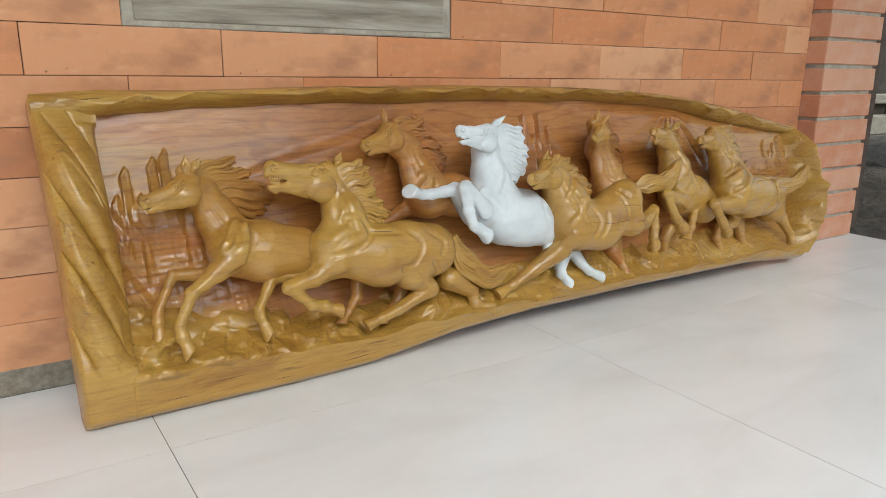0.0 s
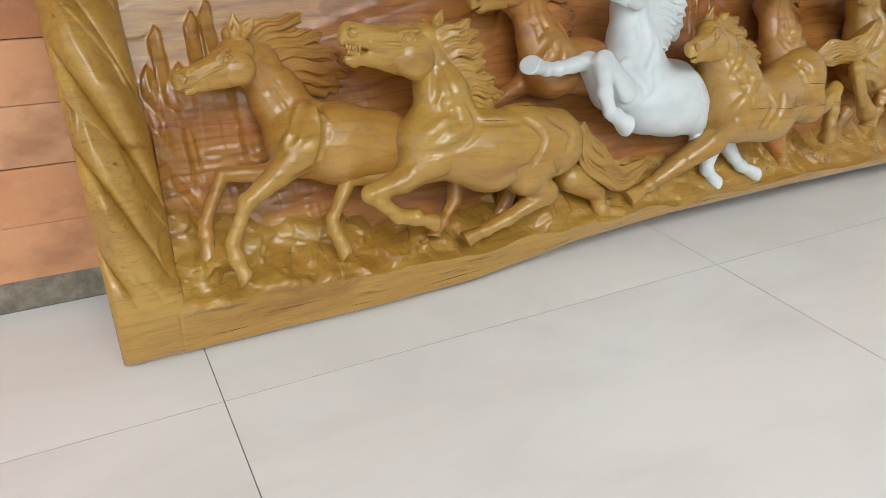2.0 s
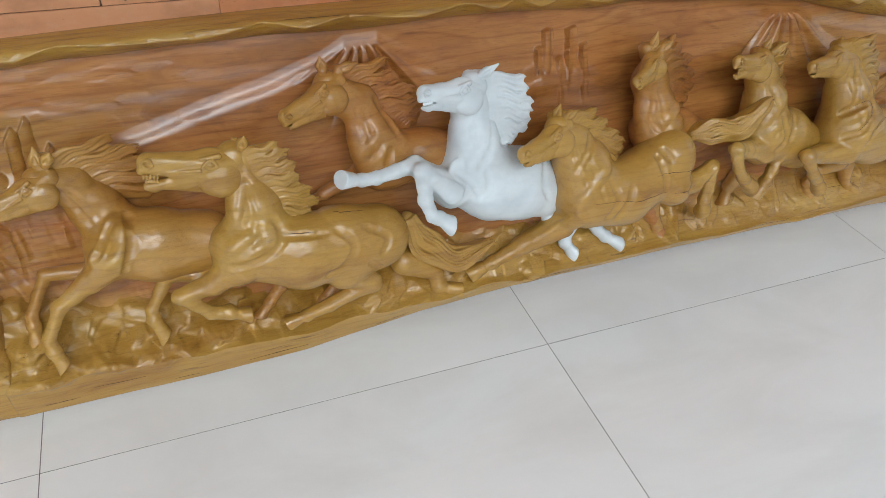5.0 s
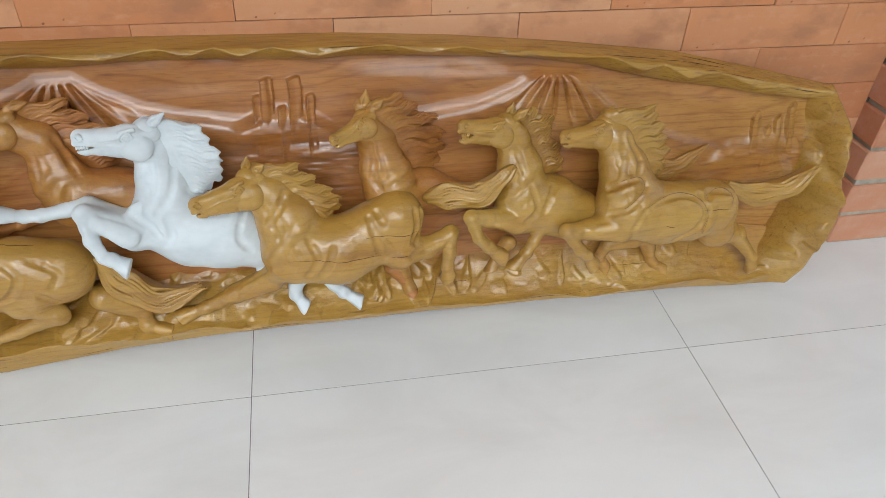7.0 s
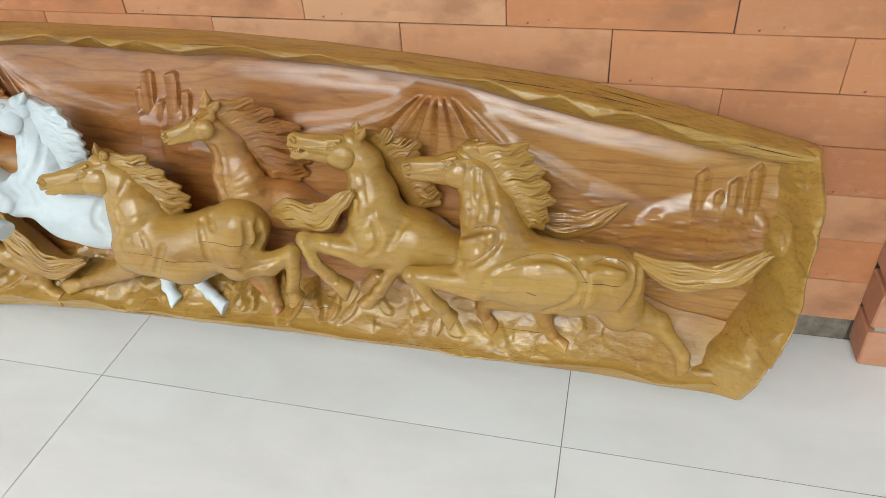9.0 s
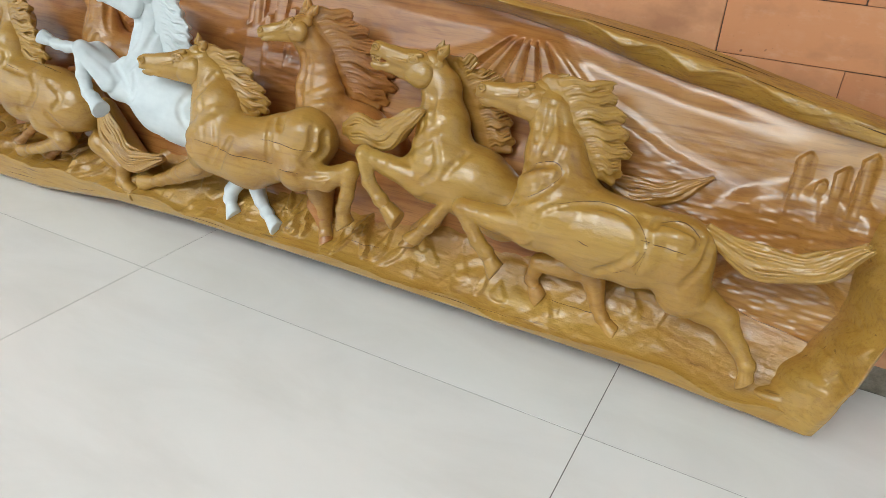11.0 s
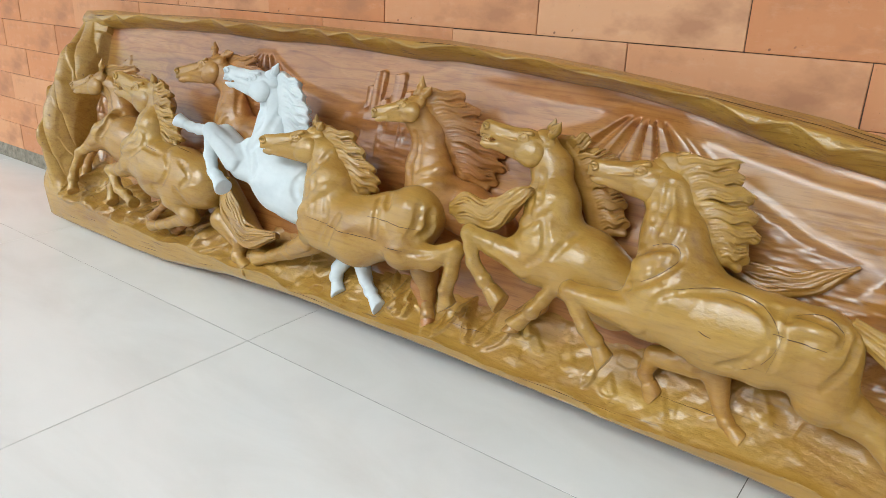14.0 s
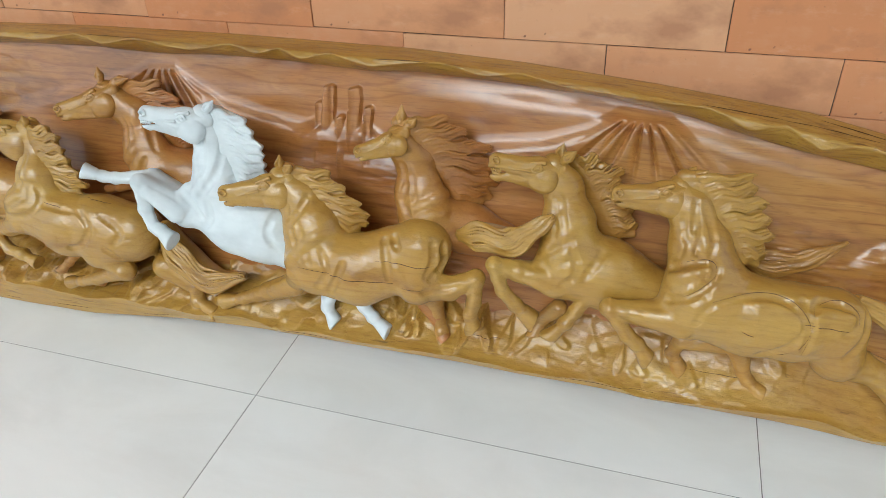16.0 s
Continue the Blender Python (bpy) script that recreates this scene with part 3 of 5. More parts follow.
def end_place(s, t):
    v = 0.020 + t * (top_edge(0.815) - 0.024)
    b = right_edge(v) + 0.003 * (vnoise(v * 45, v * 0, 51, False) - 0.5)
    a = np.interp(v, [0.0, 0.04, 0.09, 0.135, 0.175, 0.22, 0.27, 0.32], [0.690, 0.715, 0.768, 0.790, 0.786, 0.788, 0.794, 0.800])
    u = a + s * (b - a) + 0.014 * (vnoise(v * 16 + s * 1.2, s * 2.0 - v * 7, 91) - 0.5) * np.sin(math.pi * np.clip(s, 0, 1)) * step(v, 0.03, 0.08)
    crest = np.interp(v, [0.0, 0.04, 0.07, 0.10, 0.14, 0.18, 0.22, 0.26, 0.30, 0.32], [0.016, 0.044, 0.060, 0.067, 0.075, 0.076, 0.068, 0.048, 0.014, 0.002])
    w = -0.012 + (crest + 0.012) * np.clip(s / 0.94, 0, 1) ** 0.75 - 0.004 * np.clip((s - 0.92) / 0.08, 0, 1)
    cutting = 2.2 * (vnoise(u * 24 + v * 16, v * 19 - u * 9, 53) - 0.5) + 0.3 * (vnoise(u * 50 + v * 40, v * 34, 59, False) - 0.5) + 0.5 * np.abs(vnoise(u * 34 - v * 22, v * 30 + u * 12, 57) - 0.5)
    cutting = cutting + 0.9 * chunks(u * 30 + v * 12, v * 27 - u * 14, 52) + 0.2 * chunks(u * 62 - v * 20, v * 64 + u * 18, 54)
    w = w + 0.009 * cutting * step(s, 0.0, 0.3) * step(v, 0.04, 0.09) + 0.0010 * (vnoise(u * 45, v * 260 - u * 90, 55, False) - 0.5) * step(s, 0.35, 0.7)
    for ku, kv, wide, high, tall in KNOBS:
        w = w + 1.1 * tall * np.clip(1 - ((u - ku) / wide) ** 2 - ((v - kv) / high) ** 2, 0, 1) ** 1.6
    return u, v, w


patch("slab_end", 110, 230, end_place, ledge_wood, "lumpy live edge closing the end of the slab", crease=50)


def surface_crack(place, a, b, wide, seed):
    """A dark split in the wood from a to b, in the shares of the piece's length and height, lying on its skin."""
    m = 28
    k = np.linspace(0, 1, m)
    s = a[0] + (b[0] - a[0]) * k
    t = a[1] + (b[1] - a[1]) * k + 0.06 * abs(b[0] - a[0]) * (vnoise(k * 5, k * 0, seed) - 0.5)
    u, v, w = place(s, t)
    half = wide * np.sin(math.pi * (k * 0.96 + 0.02)) * (0.4 + vnoise(k * 9, k * 0, seed + 1))
    du, dv = np.gradient(u), np.gradient(v)
    size = np.hypot(du, dv) + 1e-9
    rows = [np.stack([u - e * half * dv / size, v + e * half * du / size, w + lift], 1) for e, lift in ((1, 0.0003), (0, 0.0007), (-1, 0.0003))]
    faces = [[r * m + i, (r + 1) * m + i, (r + 1) * m + i + 1, r * m + i + 1] for r in (0, 1) for i in range(m - 1)]
    return mesh_object("dark_line", np.concatenate(rows), faces, dark_line_mat, panel)


def rail_s(u):
    return (u - left_edge(0.37) - 0.001) / (0.826 - left_edge(0.37))


for i, (u0, u1, t0, t1, wide) in enumerate(((0.56, 0.66, 0.72, 0.77, 0.0006), (0.64, 0.72, 0.60, 0.57, 0.0003), (0.75, 0.815, 0.42, 0.38, 0.0005), (0.48, 0.57, 0.66, 0.74, 0.0006),
                                              (0.60, 0.68, 0.90, 0.86, 0.0008), (-0.64, -0.60, 0.55, 0.56, 0.0006), (-0.28, -0.20, 0.60, 0.62, 0.0005), (0.12, 0.19, 0.52, 0.55, 0.0005))):
    surface_crack(rail_place, (rail_s(u0), t0), (rail_s(u1), t1), wide, 200 + 3 * i)
for i, (s0, s1, t0) in enumerate(((0.035, 0.06, 0.12), (0.07, 0.11, 0.20), (0.13, 0.15, 0.10), (0.19, 0.24, 0.16), (0.30, 0.33, 0.10), (0.45, 0.50, 0.12), (0.70, 0.78, 0.13), (0.62, 0.66, 0.45), (0.80, 0.86, 0.40))):
    surface_crack(ledge_place, (s0, t0), (s1, t0 + 0.01), 0.00028, 400 + 3 * i)


# ---- carved figures: soft unions of tapered limbs, drawn out as one skin each ----
class Clay:
    def __init__(self, lo, hi, h):
        self.lo, self.h = np.array(lo, np.float32), h
        self.n = np.ceil((np.array(hi) - lo) / h).astype(int) + 1
        self.d = np.full(self.n, 0.03, np.float32)
        self.ax = [self.lo[i] + h * np.arange(self.n[i], dtype=np.float32) for i in range(3)]

    def window(self, lo, hi):
        a = np.clip(np.floor((lo - self.lo) / self.h).astype(int), 0, self.n)
        b = np.clip(np.ceil((hi - self.lo) / self.h).astype(int) + 1, 0, self.n)
        sl = tuple(slice(a[i], b[i]) for i in range(3))
        x, y, z = (self.ax[i][sl[i]] for i in range(3))
        return sl, x[:, None, None], y[None, :, None], z[None, None, :]

    def limb(self, p, q, r1, r2, k=0.006, flat=1.0, web=1.0, cut=False, ridge=2.0):
        """A tapered limb from p to q. flat squeezes it towards the board, web below 1 draws its back down to the board, cut takes it away, ridge below 2 leaves a knife-cut arris along it."""
        p, q = np.array(p, float), np.array(q, float)
        m = max(r1, r2) + k + 2 * self.h
        lo, hi = np.minimum(p, q) - m, np.maximum(p, q) + m
        if web < 1:
            lo[2] -= m * (1 / web - 1)
        sl, x, y, z = self.window(lo, hi)
        if self.d[sl].size == 0:
            return
        e = q - p
        ee = max(e @ e, 1e-12)
        t = np.clip(((x - p[0]) * e[0] + (y - p[1]) * e[1] + (z - p[2]) * e[2]) / ee, 0, 1)
        dz = z - p[2] - t * e[2]
        dz = np.where(dz < 0, dz * web, dz) / flat
        side = (x - p[0] - t * e[0]) ** 2 + (y - p[1] - t * e[1]) ** 2
        if ridge < 2:
            d = (side ** (0.5 * ridge) + np.abs(dz) ** ridge) ** (1 / ridge) - (r1 + (r2 - r1) * t)
        else:
            d = np.sqrt(side + dz * dz) - (r1 + (r2 - r1) * t)
        old = self.d[sl]
        if cut:
            d = -d
            hh = np.maximum(k - np.abs(old - d), 0) / k
            self.d[sl] = np.maximum(old, d) + hh * hh * k * 0.25
        else:
            hh = np.maximum(k - np.abs(old - d), 0) / k
            self.d[sl] = np.minimum(old, d) - hh * hh * k * 0.25

    def hoof(self, p, q, r1, r2, web=0.7):
        """A flaring hoof from the pastern p to a flat sole at q."""
        p, q = np.array(p, float), np.array(q, float)
        m = r2 * 1.5 + 3 * self.h
        lo, hi = np.minimum(p, q) - m, np.maximum(p, q) + m
        lo[2] -= m
        sl, x, y, z = self.window(lo, hi)
        if self.d[sl].size == 0:
            return
        e = q - p
        size = np.linalg.norm(e) + 1e-9
        e = e / size
        t = (x - p[0]) * e[0] + (y - p[1]) * e[1] + (z - p[2]) * e[2]
        dz = z - p[2] - t * e[2]
        dz = np.where(dz < 0, dz * web, dz)
        d = np.sqrt((x - p[0] - t * e[0]) ** 2 + (y - p[1] - t * e[1]) ** 2 + dz * dz) - (r1 + (r2 - r1) * np.clip(t / size, 0, 1))
        toe = np.array((1.0, 0, 0)) - e[0] * e
        lean = 0.60 * ((x - p[0]) * toe[0] + (y - p[1]) * toe[1] + (z - p[2]) * toe[2])
        sole = (t - size + lean) * 0.9
        d = np.maximum(d, sole) + np.maximum(0.0014 - np.abs(d - sole), 0) ** 2 / 0.0056
        d = np.maximum(d, -t - r1 * 0.3)
        old = self.d[sl]
        k = 0.0015
        hh = np.maximum(k - np.abs(old - d), 0) / k
        self.d[sl] = np.minimum(old, d) - hh * hh * k * 0.25

    def shave(self, p, way, k):
        """Takes off all that stands out past a plane through p."""
        way = np.array(way) / np.linalg.norm(way)
        x, y, z = self.ax[0][:, None, None], self.ax[1][None, :, None], self.ax[2][None, None, :]
        d = ((x - p[0]) * way[0] + (y - p[1]) * way[1] + (z - p[2]) * way[2]).astype(np.float32)
        hh = np.maximum(k - np.abs(self.d - d), 0) / k
        self.d = np.maximum(self.d, d) + hh * hh * k * 0.25

    def knife(self, seed, amount):
        """Flat knife facets all over the skin."""
        u, v = np.meshgrid(self.ax[0], self.ax[1], indexing="ij")
        cuts = 1.6 * chunks(u * 36 + v * 12, v * 38 - u * 14, seed, 12.0) + 0.5 * chunks(u * 90 - v * 20, v * 95 + u * 18, seed + 1, 12.0)
        self.d += (amount * cuts).astype(np.float32)[:, :, None]

    def chain(self, nodes, k=0.006, flat=1.0, web=1.0):
        for a, b in zip(nodes[:-1], nodes[1:]):
            self.limb(a[:3], b[:3], a[3], b[3], k, flat, web)

    def skin(self):
        """Vertices and quads of the zero surface, one vertex in each cell that it crosses."""
        d = self.d
        inside = d < 0
        corners = [(i, j, k) for i in (0, 1) for j in (0, 1) for k in (0, 1)]
        nx, ny, nz = (s - 1 for s in d.shape)
        cut = lambda a, c: a[c[0]:c[0] + nx, c[1]:c[1] + ny, c[2]:c[2] + nz]
        total = sum(cut(inside, c).astype(np.int8) for c in corners)
        ii, jj, kk = np.nonzero((total > 0) & (total < 8))
        pos, cnt = np.zeros((len(ii), 3)), np.zeros(len(ii))
        for c0 in corners:
            for axis in range(3):
                if c0[axis]:
                    continue
                c1 = list(c0)
                c1[axis] = 1
                a, b = d[ii + c0[0], jj + c0[1], kk + c0[2]], d[ii + c1[0], jj + c1[1], kk + c1[2]]
                hit = (a < 0) != (b < 0)
                f = np.where(hit, a / np.where(hit, a - b, 1), 0)
                for x in range(3):
                    pos[:, x] += np.where(hit, c0[x] + (f if x == axis else 0), 0)
                cnt += hit
        verts = self.lo + self.h * (np.stack([ii, jj, kk], 1) + pos / cnt[:, None])
        index = np.full((nx, ny, nz), -1, np.int32)
        index[ii, jj, kk] = np.arange(len(ii))
        quads = []
        for axis, (o1, o2) in enumerate((((0, 1, 0), (0, 0, 1)), ((0, 0, 1), (1, 0, 0)), ((1, 0, 0), (0, 1, 0)))):
            sl0, sl1 = [slice(None)] * 3, [slice(None)] * 3
            sl0[axis], sl1[axis] = slice(0, -1), slice(1, None)
            a, b = inside[tuple(sl0)], inside[tuple(sl1)]
            e = np.argwhere(a != b)
            o1, o2 = np.array(o1), np.array(o2)
            ok = np.all(e - o1 - o2 >= 0, 1) & np.all(e < (nx, ny, nz), 1)
            e = e[ok]
            q = np.stack([index[tuple((e - s).T)] for s in (o1 + o2, o2, o1 * 0, o1)], 1)
            flip = ~a[tuple(e.T)]
            q[flip] = q[flip][:, ::-1]
            quads.append(q)
        return verts, np.concatenate(quads)


def mm(nodes):
    return [tuple(c * 0.001 for c in p) for p in nodes]


def carve_head(clay, poll, nose, mouth=0.0):
    poll, nose = np.array(poll) * 0.001, np.array(nose) * 0.001
    poll = nose + (poll - nose) * 1.03
    size = np.linalg.norm(nose - poll)
    x = (nose - poll) / size
    y = -np.cross(x, (0, 0, 1))
    y /= np.linalg.norm(y)
    z = np.cross(x, y)
    z *= np.sign(z[2])

    def at(a, b, c=0.0):
        return poll + size * (a * x + (b * 1.02 - 0.01) * y + c * 1.05 * z)

    def bit(a, b, r1, r2, k, flat=1.0, cut=False):
        clay.limb(at(*a), at(*b), r1 * size * 1.06, r2 * size * 1.06, k * size, flat, 1.0, cut)

    def arc(a, b, c, depth, r, k, cut=False):
        """A bowed line of short cuts or beads from a to c by way of b."""
        line = [bend((a, b, c), i / 6) for i in range(7)]
        for p, q in zip(line[:-1], line[1:]):
            bit((*p, depth), (*q, depth), r, r, k, 1.0, cut)

    low = 0.285 + mouth
    bit((0.05, 0.16), (0.34, 0.205), 0.125, 0.172, 0.05, 0.8)
    bit((0.34, 0.205), (0.66, 0.185), 0.172, 0.120, 0.05, 0.8)
    bit((0.66, 0.185), (0.90, 0.155), 0.120, 0.104, 0.05, 0.85)
    bit((0.36, 0.385), (0.70, 0.315 + mouth * 0.45), 0.095, 0.062, 0.05, 0.75)
    bit((0.70, 0.315 + mouth * 0.45), (0.88, low), 0.062, 0.050, 0.03, 0.9)
    bit((0.93, 0.20), (0.97, 0.228), 0.064, 0.040, 0.02)
    bit((0.85, low + 0.025), (0.92, low + 0.004), 0.046, 0.040, 0.02)
    clay.shave(at(0.30, 0.2, 0.128), z + 0.085 * x, 0.018 * size)
    clay.shave(at(0.50, 0.075, 0.072), 0.78 * z - 0.62 * y, 0.014 * size)
    clay.shave(at(0.62, 0.36, 0.075), 0.80 * z + 0.60 * y, 0.020 * size)
    bit((0.23, 0.315, 0.035), (0.285, 0.305, 0.035), 0.195, 0.185, 0.009, 0.60)
    if mouth > 0.02:
        bit((1.06, 0.5 * (0.285 + low)), (0.73, 0.285), 0.026 + mouth * 0.16, 0.010, 0.01, 6.0, True)
        for i in range(5):
            bit((0.83 + 0.032 * i, 0.268, 0.055), (0.83 + 0.032 * i, 0.292, 0.055), 0.015, 0.012, 0.004)
            bit((0.83 + 0.026 * i, low - 0.045, 0.04), (0.83 + 0.026 * i, low - 0.065, 0.04), 0.014, 0.011, 0.004)
    else:
        bit((1.04, 0.250), (0.90, 0.268), 0.013, 0.011, 0.006, 6.0, True)
        bit((0.90, 0.268), (0.76, 0.258), 0.011, 0.006, 0.006, 6.0, True)
    arc((0.885, 0.165), (0.915, 0.105), (0.965, 0.135), 0.092, 0.016, 0.010)
    arc((0.885, 0.165), (0.930, 0.185), (0.965, 0.135), 0.088, 0.012, 0.010)
    bit((0.905, 0.152, 0.112), (0.945, 0.135, 0.105), 0.024, 0.018, 0.006, 1.0, True)
    bit((0.48, 0.140, 0.140), (0.84, 0.130, 0.105), 0.013, 0.010, 0.012, 1.0, True)
    bit((0.335, 0.160, 0.160), (0.385, 0.160, 0.155), 0.046, 0.040, 0.012, 1.0, True)
    bit((0.27, 0.080, 0.110), (0.44, 0.105, 0.105), 0.030, 0.016, 0.014)
    bit((0.346, 0.160, 0.112), (0.370, 0.160, 0.112), 0.036, 0.033, 0.003)
    arc((0.290, 0.172), (0.350, 0.112), (0.425, 0.178), 0.130, 0.013, 0.006)
    arc((0.290, 0.172), (0.365, 0.205), (0.425, 0.178), 0.126, 0.011, 0.006)
    bit((0.45, 0.215, 0.122), (0.74, 0.225, 0.088), 0.018, 0.008, 0.012)
    arc((0.40, 0.245), (0.485, 0.345), (0.34, 0.500), 0.130, 0.012, 0.010, True)
    bit((0.50, 0.30, 0.115), (0.72, 0.27, 0.095), 0.010, 0.008, 0.010, 1.0, True)


def carve_ear(clay, base, tip):
    b, t = np.array(base) * 0.001, np.array(tip) * 0.001
    t = b + 0.88 * (t - b)
    mid = b + 0.45 * (t - b)
    clay.limb(b, mid, 0.0046, 0.0058, 0.003, 0.9)
    clay.limb(mid, t, 0.0058, 0.0012, 0.002, 0.9)
    clay.limb(b + 0.25 * (t - b) + (-0.001, 0, 0.0055), b + 0.8 * (t - b) + (0, 0, 0.004), 0.0026, 0.0008, 0.0015, 1.0, 1.0, True)


def bend(points, s):
    """A point on a smooth line through three points."""
    a, b, c = (np.array(p, float) for p in points)
    m = 2 * b - 0.5 * (a + c)
    return (1 - s) ** 2 * a + 2 * s * (1 - s) * m + s * s * c


def carve_lock(clay, a, b, sag, r, k=0.0016, nodes=7, web=0.5):
    """One tapering lock of hair from a to b, bowed by sag."""
    a, b = np.array(a), np.array(b)
    pts = []
    for i in range(nodes):
        s = i / (nodes - 1)
        p = a + (b - a) * s + np.array(sag) * (4 * s * (1 - s)) + np.array((0, 0.0042 * math.sin(s * 8.5), 0)) * s
        pts.append((*p, r * (1 - s) ** 0.32 + 0.0005))
    clay.chain(pts, k, 1.0, web)


def carve_mane(clay, root, tips, seed, per=6, r=0.00130):
    """A sheet of wavy strands that fall from the crest and gather in one pointed lock to each tip."""
    rnd = random.Random(seed)
    n = len(tips)
    root = [np.array(p, float) + (-4, 0, 9) for p in root]
    tips = [(p[0] + 5, p[1], p[2] + 5) for p in tips]
    tips = [np.array(p, float) for p in tips]
    bed = [bend(root, s) * 0.001 for s in np.linspace(0, 1, 9)]
    for shift, r0 in (((0.002, 0.002, 0.006), 0.0065), ((0.011, 0.004, 0.009), 0.0085)):
        clay.chain([(*(p - np.array(shift)), r0) for p in bed], 0.004, 1.0, 0.5)
    for j in range(n):
        for i in range(per):
            f = (i + 0.5) / per
            start = bend(root, (j + f) / n) * 0.001
            x = np.clip(j + f - 0.5, 0, n - 1)
            a = int(min(x, n - 2)) if n > 1 else 0
            flow = tips[a] + (tips[a + 1] - tips[a]) * (x - a)
            goal = (0.72 * flow + 0.28 * tips[j]) * 0.001
            run = (goal - start) * (1.02 - 0.20 * abs(f - 0.45) * 2 + rnd.uniform(-0.03, 0.03))
            size = np.linalg.norm(run)
            side = np.array((-run[1], run[0], 0)) / (size + 1e-9)
            sag = side * size * (0.09 + 0.03 * math.sin(j * 2.1 + seed)) + np.array((0, 0, 0.0030 + 0.0010 * (i % 2) + 0.0012 * math.sin(1.3 * j + i)))
            carve_lock(clay, start, start + run, sag, r * rnd.uniform(0.9, 1.2), 0.0004, 10)
    for x in np.arange(0, n - 0.4, 0.5):
        a = int(min(x, n - 2)) if n > 1 else 0
        start, goal = bend(root, (x + 0.5) / n) * 0.001, (tips[a] + (tips[min(a + 1, n - 1)] - tips[a]) * (x - a)) * 0.001
        reach = 0.86 if x == int(x) else 0.70
        clay.limb(start - (0, 0, 0.006), start + reach * (goal - start) - (0, 0, 0.0042), 0.0062, 0.0040, 0.004, 0.8, 0.4)


def carve_tail(clay, path, strands, seed):
    rnd = random.Random(seed)
    nodes = [np.array(p) * 0.001 for p in path]
    fine = []
    for i in range(len(nodes) - 1):
        for s in np.linspace(0, 1, 7, endpoint=False):
            p0, p1, p2, p3 = nodes[max(i - 1, 0)], nodes[i], nodes[i + 1], nodes[min(i + 2, len(nodes) - 1)]
            fine.append(0.5 * (2 * p1 + (p2 - p0) * s + (2 * p0 - 5 * p1 + 4 * p2 - p3) * s * s + (3 * p1 - p0 - 3 * p2 + p3) * s ** 3))
    fine.append(nodes[-1])
    core = [(*(c[:3] - (0, 0, 0.45 * c[3])), c[3] * 0.72) for c in fine[:-2]]
    clay.chain(core, 0.003, 0.8, 0.4)
    for j in range(strands):
        o = (j + 0.5) / strands * 2 - 1
        wob, ph = rnd.uniform(0.10, 0.14), rnd.uniform(0, 0.35) + 0.9 * (j // 6)
        last = len(fine) - (0 if j % 3 == 0 else rnd.randint(1, 5))
        pts = []
        for i in range(last):
            a, b = fine[max(i - 1, 0)], fine[min(i + 1, len(fine) - 1)]
            side = np.array((-(b - a)[1], (b - a)[0], 0))
            side /= np.linalg.norm(side) + 1e-9
            c = fine[i]
            end = min(1.0, (last - 1 - i) / 5 + 0.15)
            lift = 0.24 * c[3] * (1 - o * o) + 0.0016 * (j % 2) + 0.001 * math.sin(j * 2.4 + i * 0.3)
            p = c[:3] + side * c[3] * (o * 0.92 + wob * math.sin(i * 0.75 + ph)) + np.array((0, 0, lift))
            pts.append((*p, max(c[3] * 1.4 / strands, 0.0012) * end + 0.0003))
        clay.chain(pts, 0.0006, 1.0, 0.45)


def trace(clay, line, r, sink=0.0, cut=True, k=0.004):
    """Follows the figure's front skin along a smooth line of (u, v) in millimetres with a gouge, or with a ridge where cut is off. Both fade out at their ends."""
    pts = [np.array(p, float) * 0.001 for p in line]
    fine = []
    for i in range(len(pts) - 1):
        p0, p1, p2, p3 = pts[max(i - 1, 0)], pts[i], pts[i + 1], pts[min(i + 2, len(pts) - 1)]
        for s in np.linspace(0, 1, 8, endpoint=False):
            fine.append(0.5 * (2 * p1 + (p2 - p0) * s + (2 * p0 - 5 * p1 + 4 * p2 - p3) * s * s + (3 * p1 - p0 - 3 * p2 + p3) * s ** 3))
    fine.append(pts[-1])
    out = []
    for i, p in enumerate(fine):
        a, b = np.clip(((p - clay.lo[:2]) / clay.h).astype(int), 0, clay.n[:2] - 1)
        solid = np.nonzero(clay.d[a, b] < 0)[0]
        if len(solid) == 0:
            continue
        fade = 0.0016 * abs(2 * i / max(len(fine) - 1, 1) - 1) ** 3
        out.append((p[0], p[1], clay.lo[2] + clay.h * solid[-1] - sink + (fade if cut else -fade)))
    for a, b in zip(out[:-1], out[1:]):
        clay.limb(a, b, r, r, k, 1.0, 1.0, cut)


def plate(clay, a, b, r1, r2, rise=0.0022, k=0.0022, flat=0.35):
    """A flattened muscle laid on the front skin from a to b, standing out by rise, with a crease round it."""
    ends = []
    for p, r in ((a, r1), (b, r2)):
        i, j = np.clip(((np.array(p[:2]) - clay.lo[:2]) / clay.h).astype(int), 0, clay.n[:2] - 1)
        solid = np.nonzero(clay.d[i, j] < 0)[0]
        if len(solid) == 0:
            return
        ends.append((p[0], p[1], clay.lo[2] + clay.h * solid[-1] + rise - flat * r))
    clay.limb(ends[0], ends[1], r1, r2, k, flat)


def clay_round(points, h, margin=0.03):
    pts = np.array([p[:3] for p in points], float) * 0.001
    lo, hi = pts.min(0) - margin, pts.max(0) + margin
    lo[2] = max(lo[2] - 0.02, -0.004)
    return Clay(lo, hi, h)


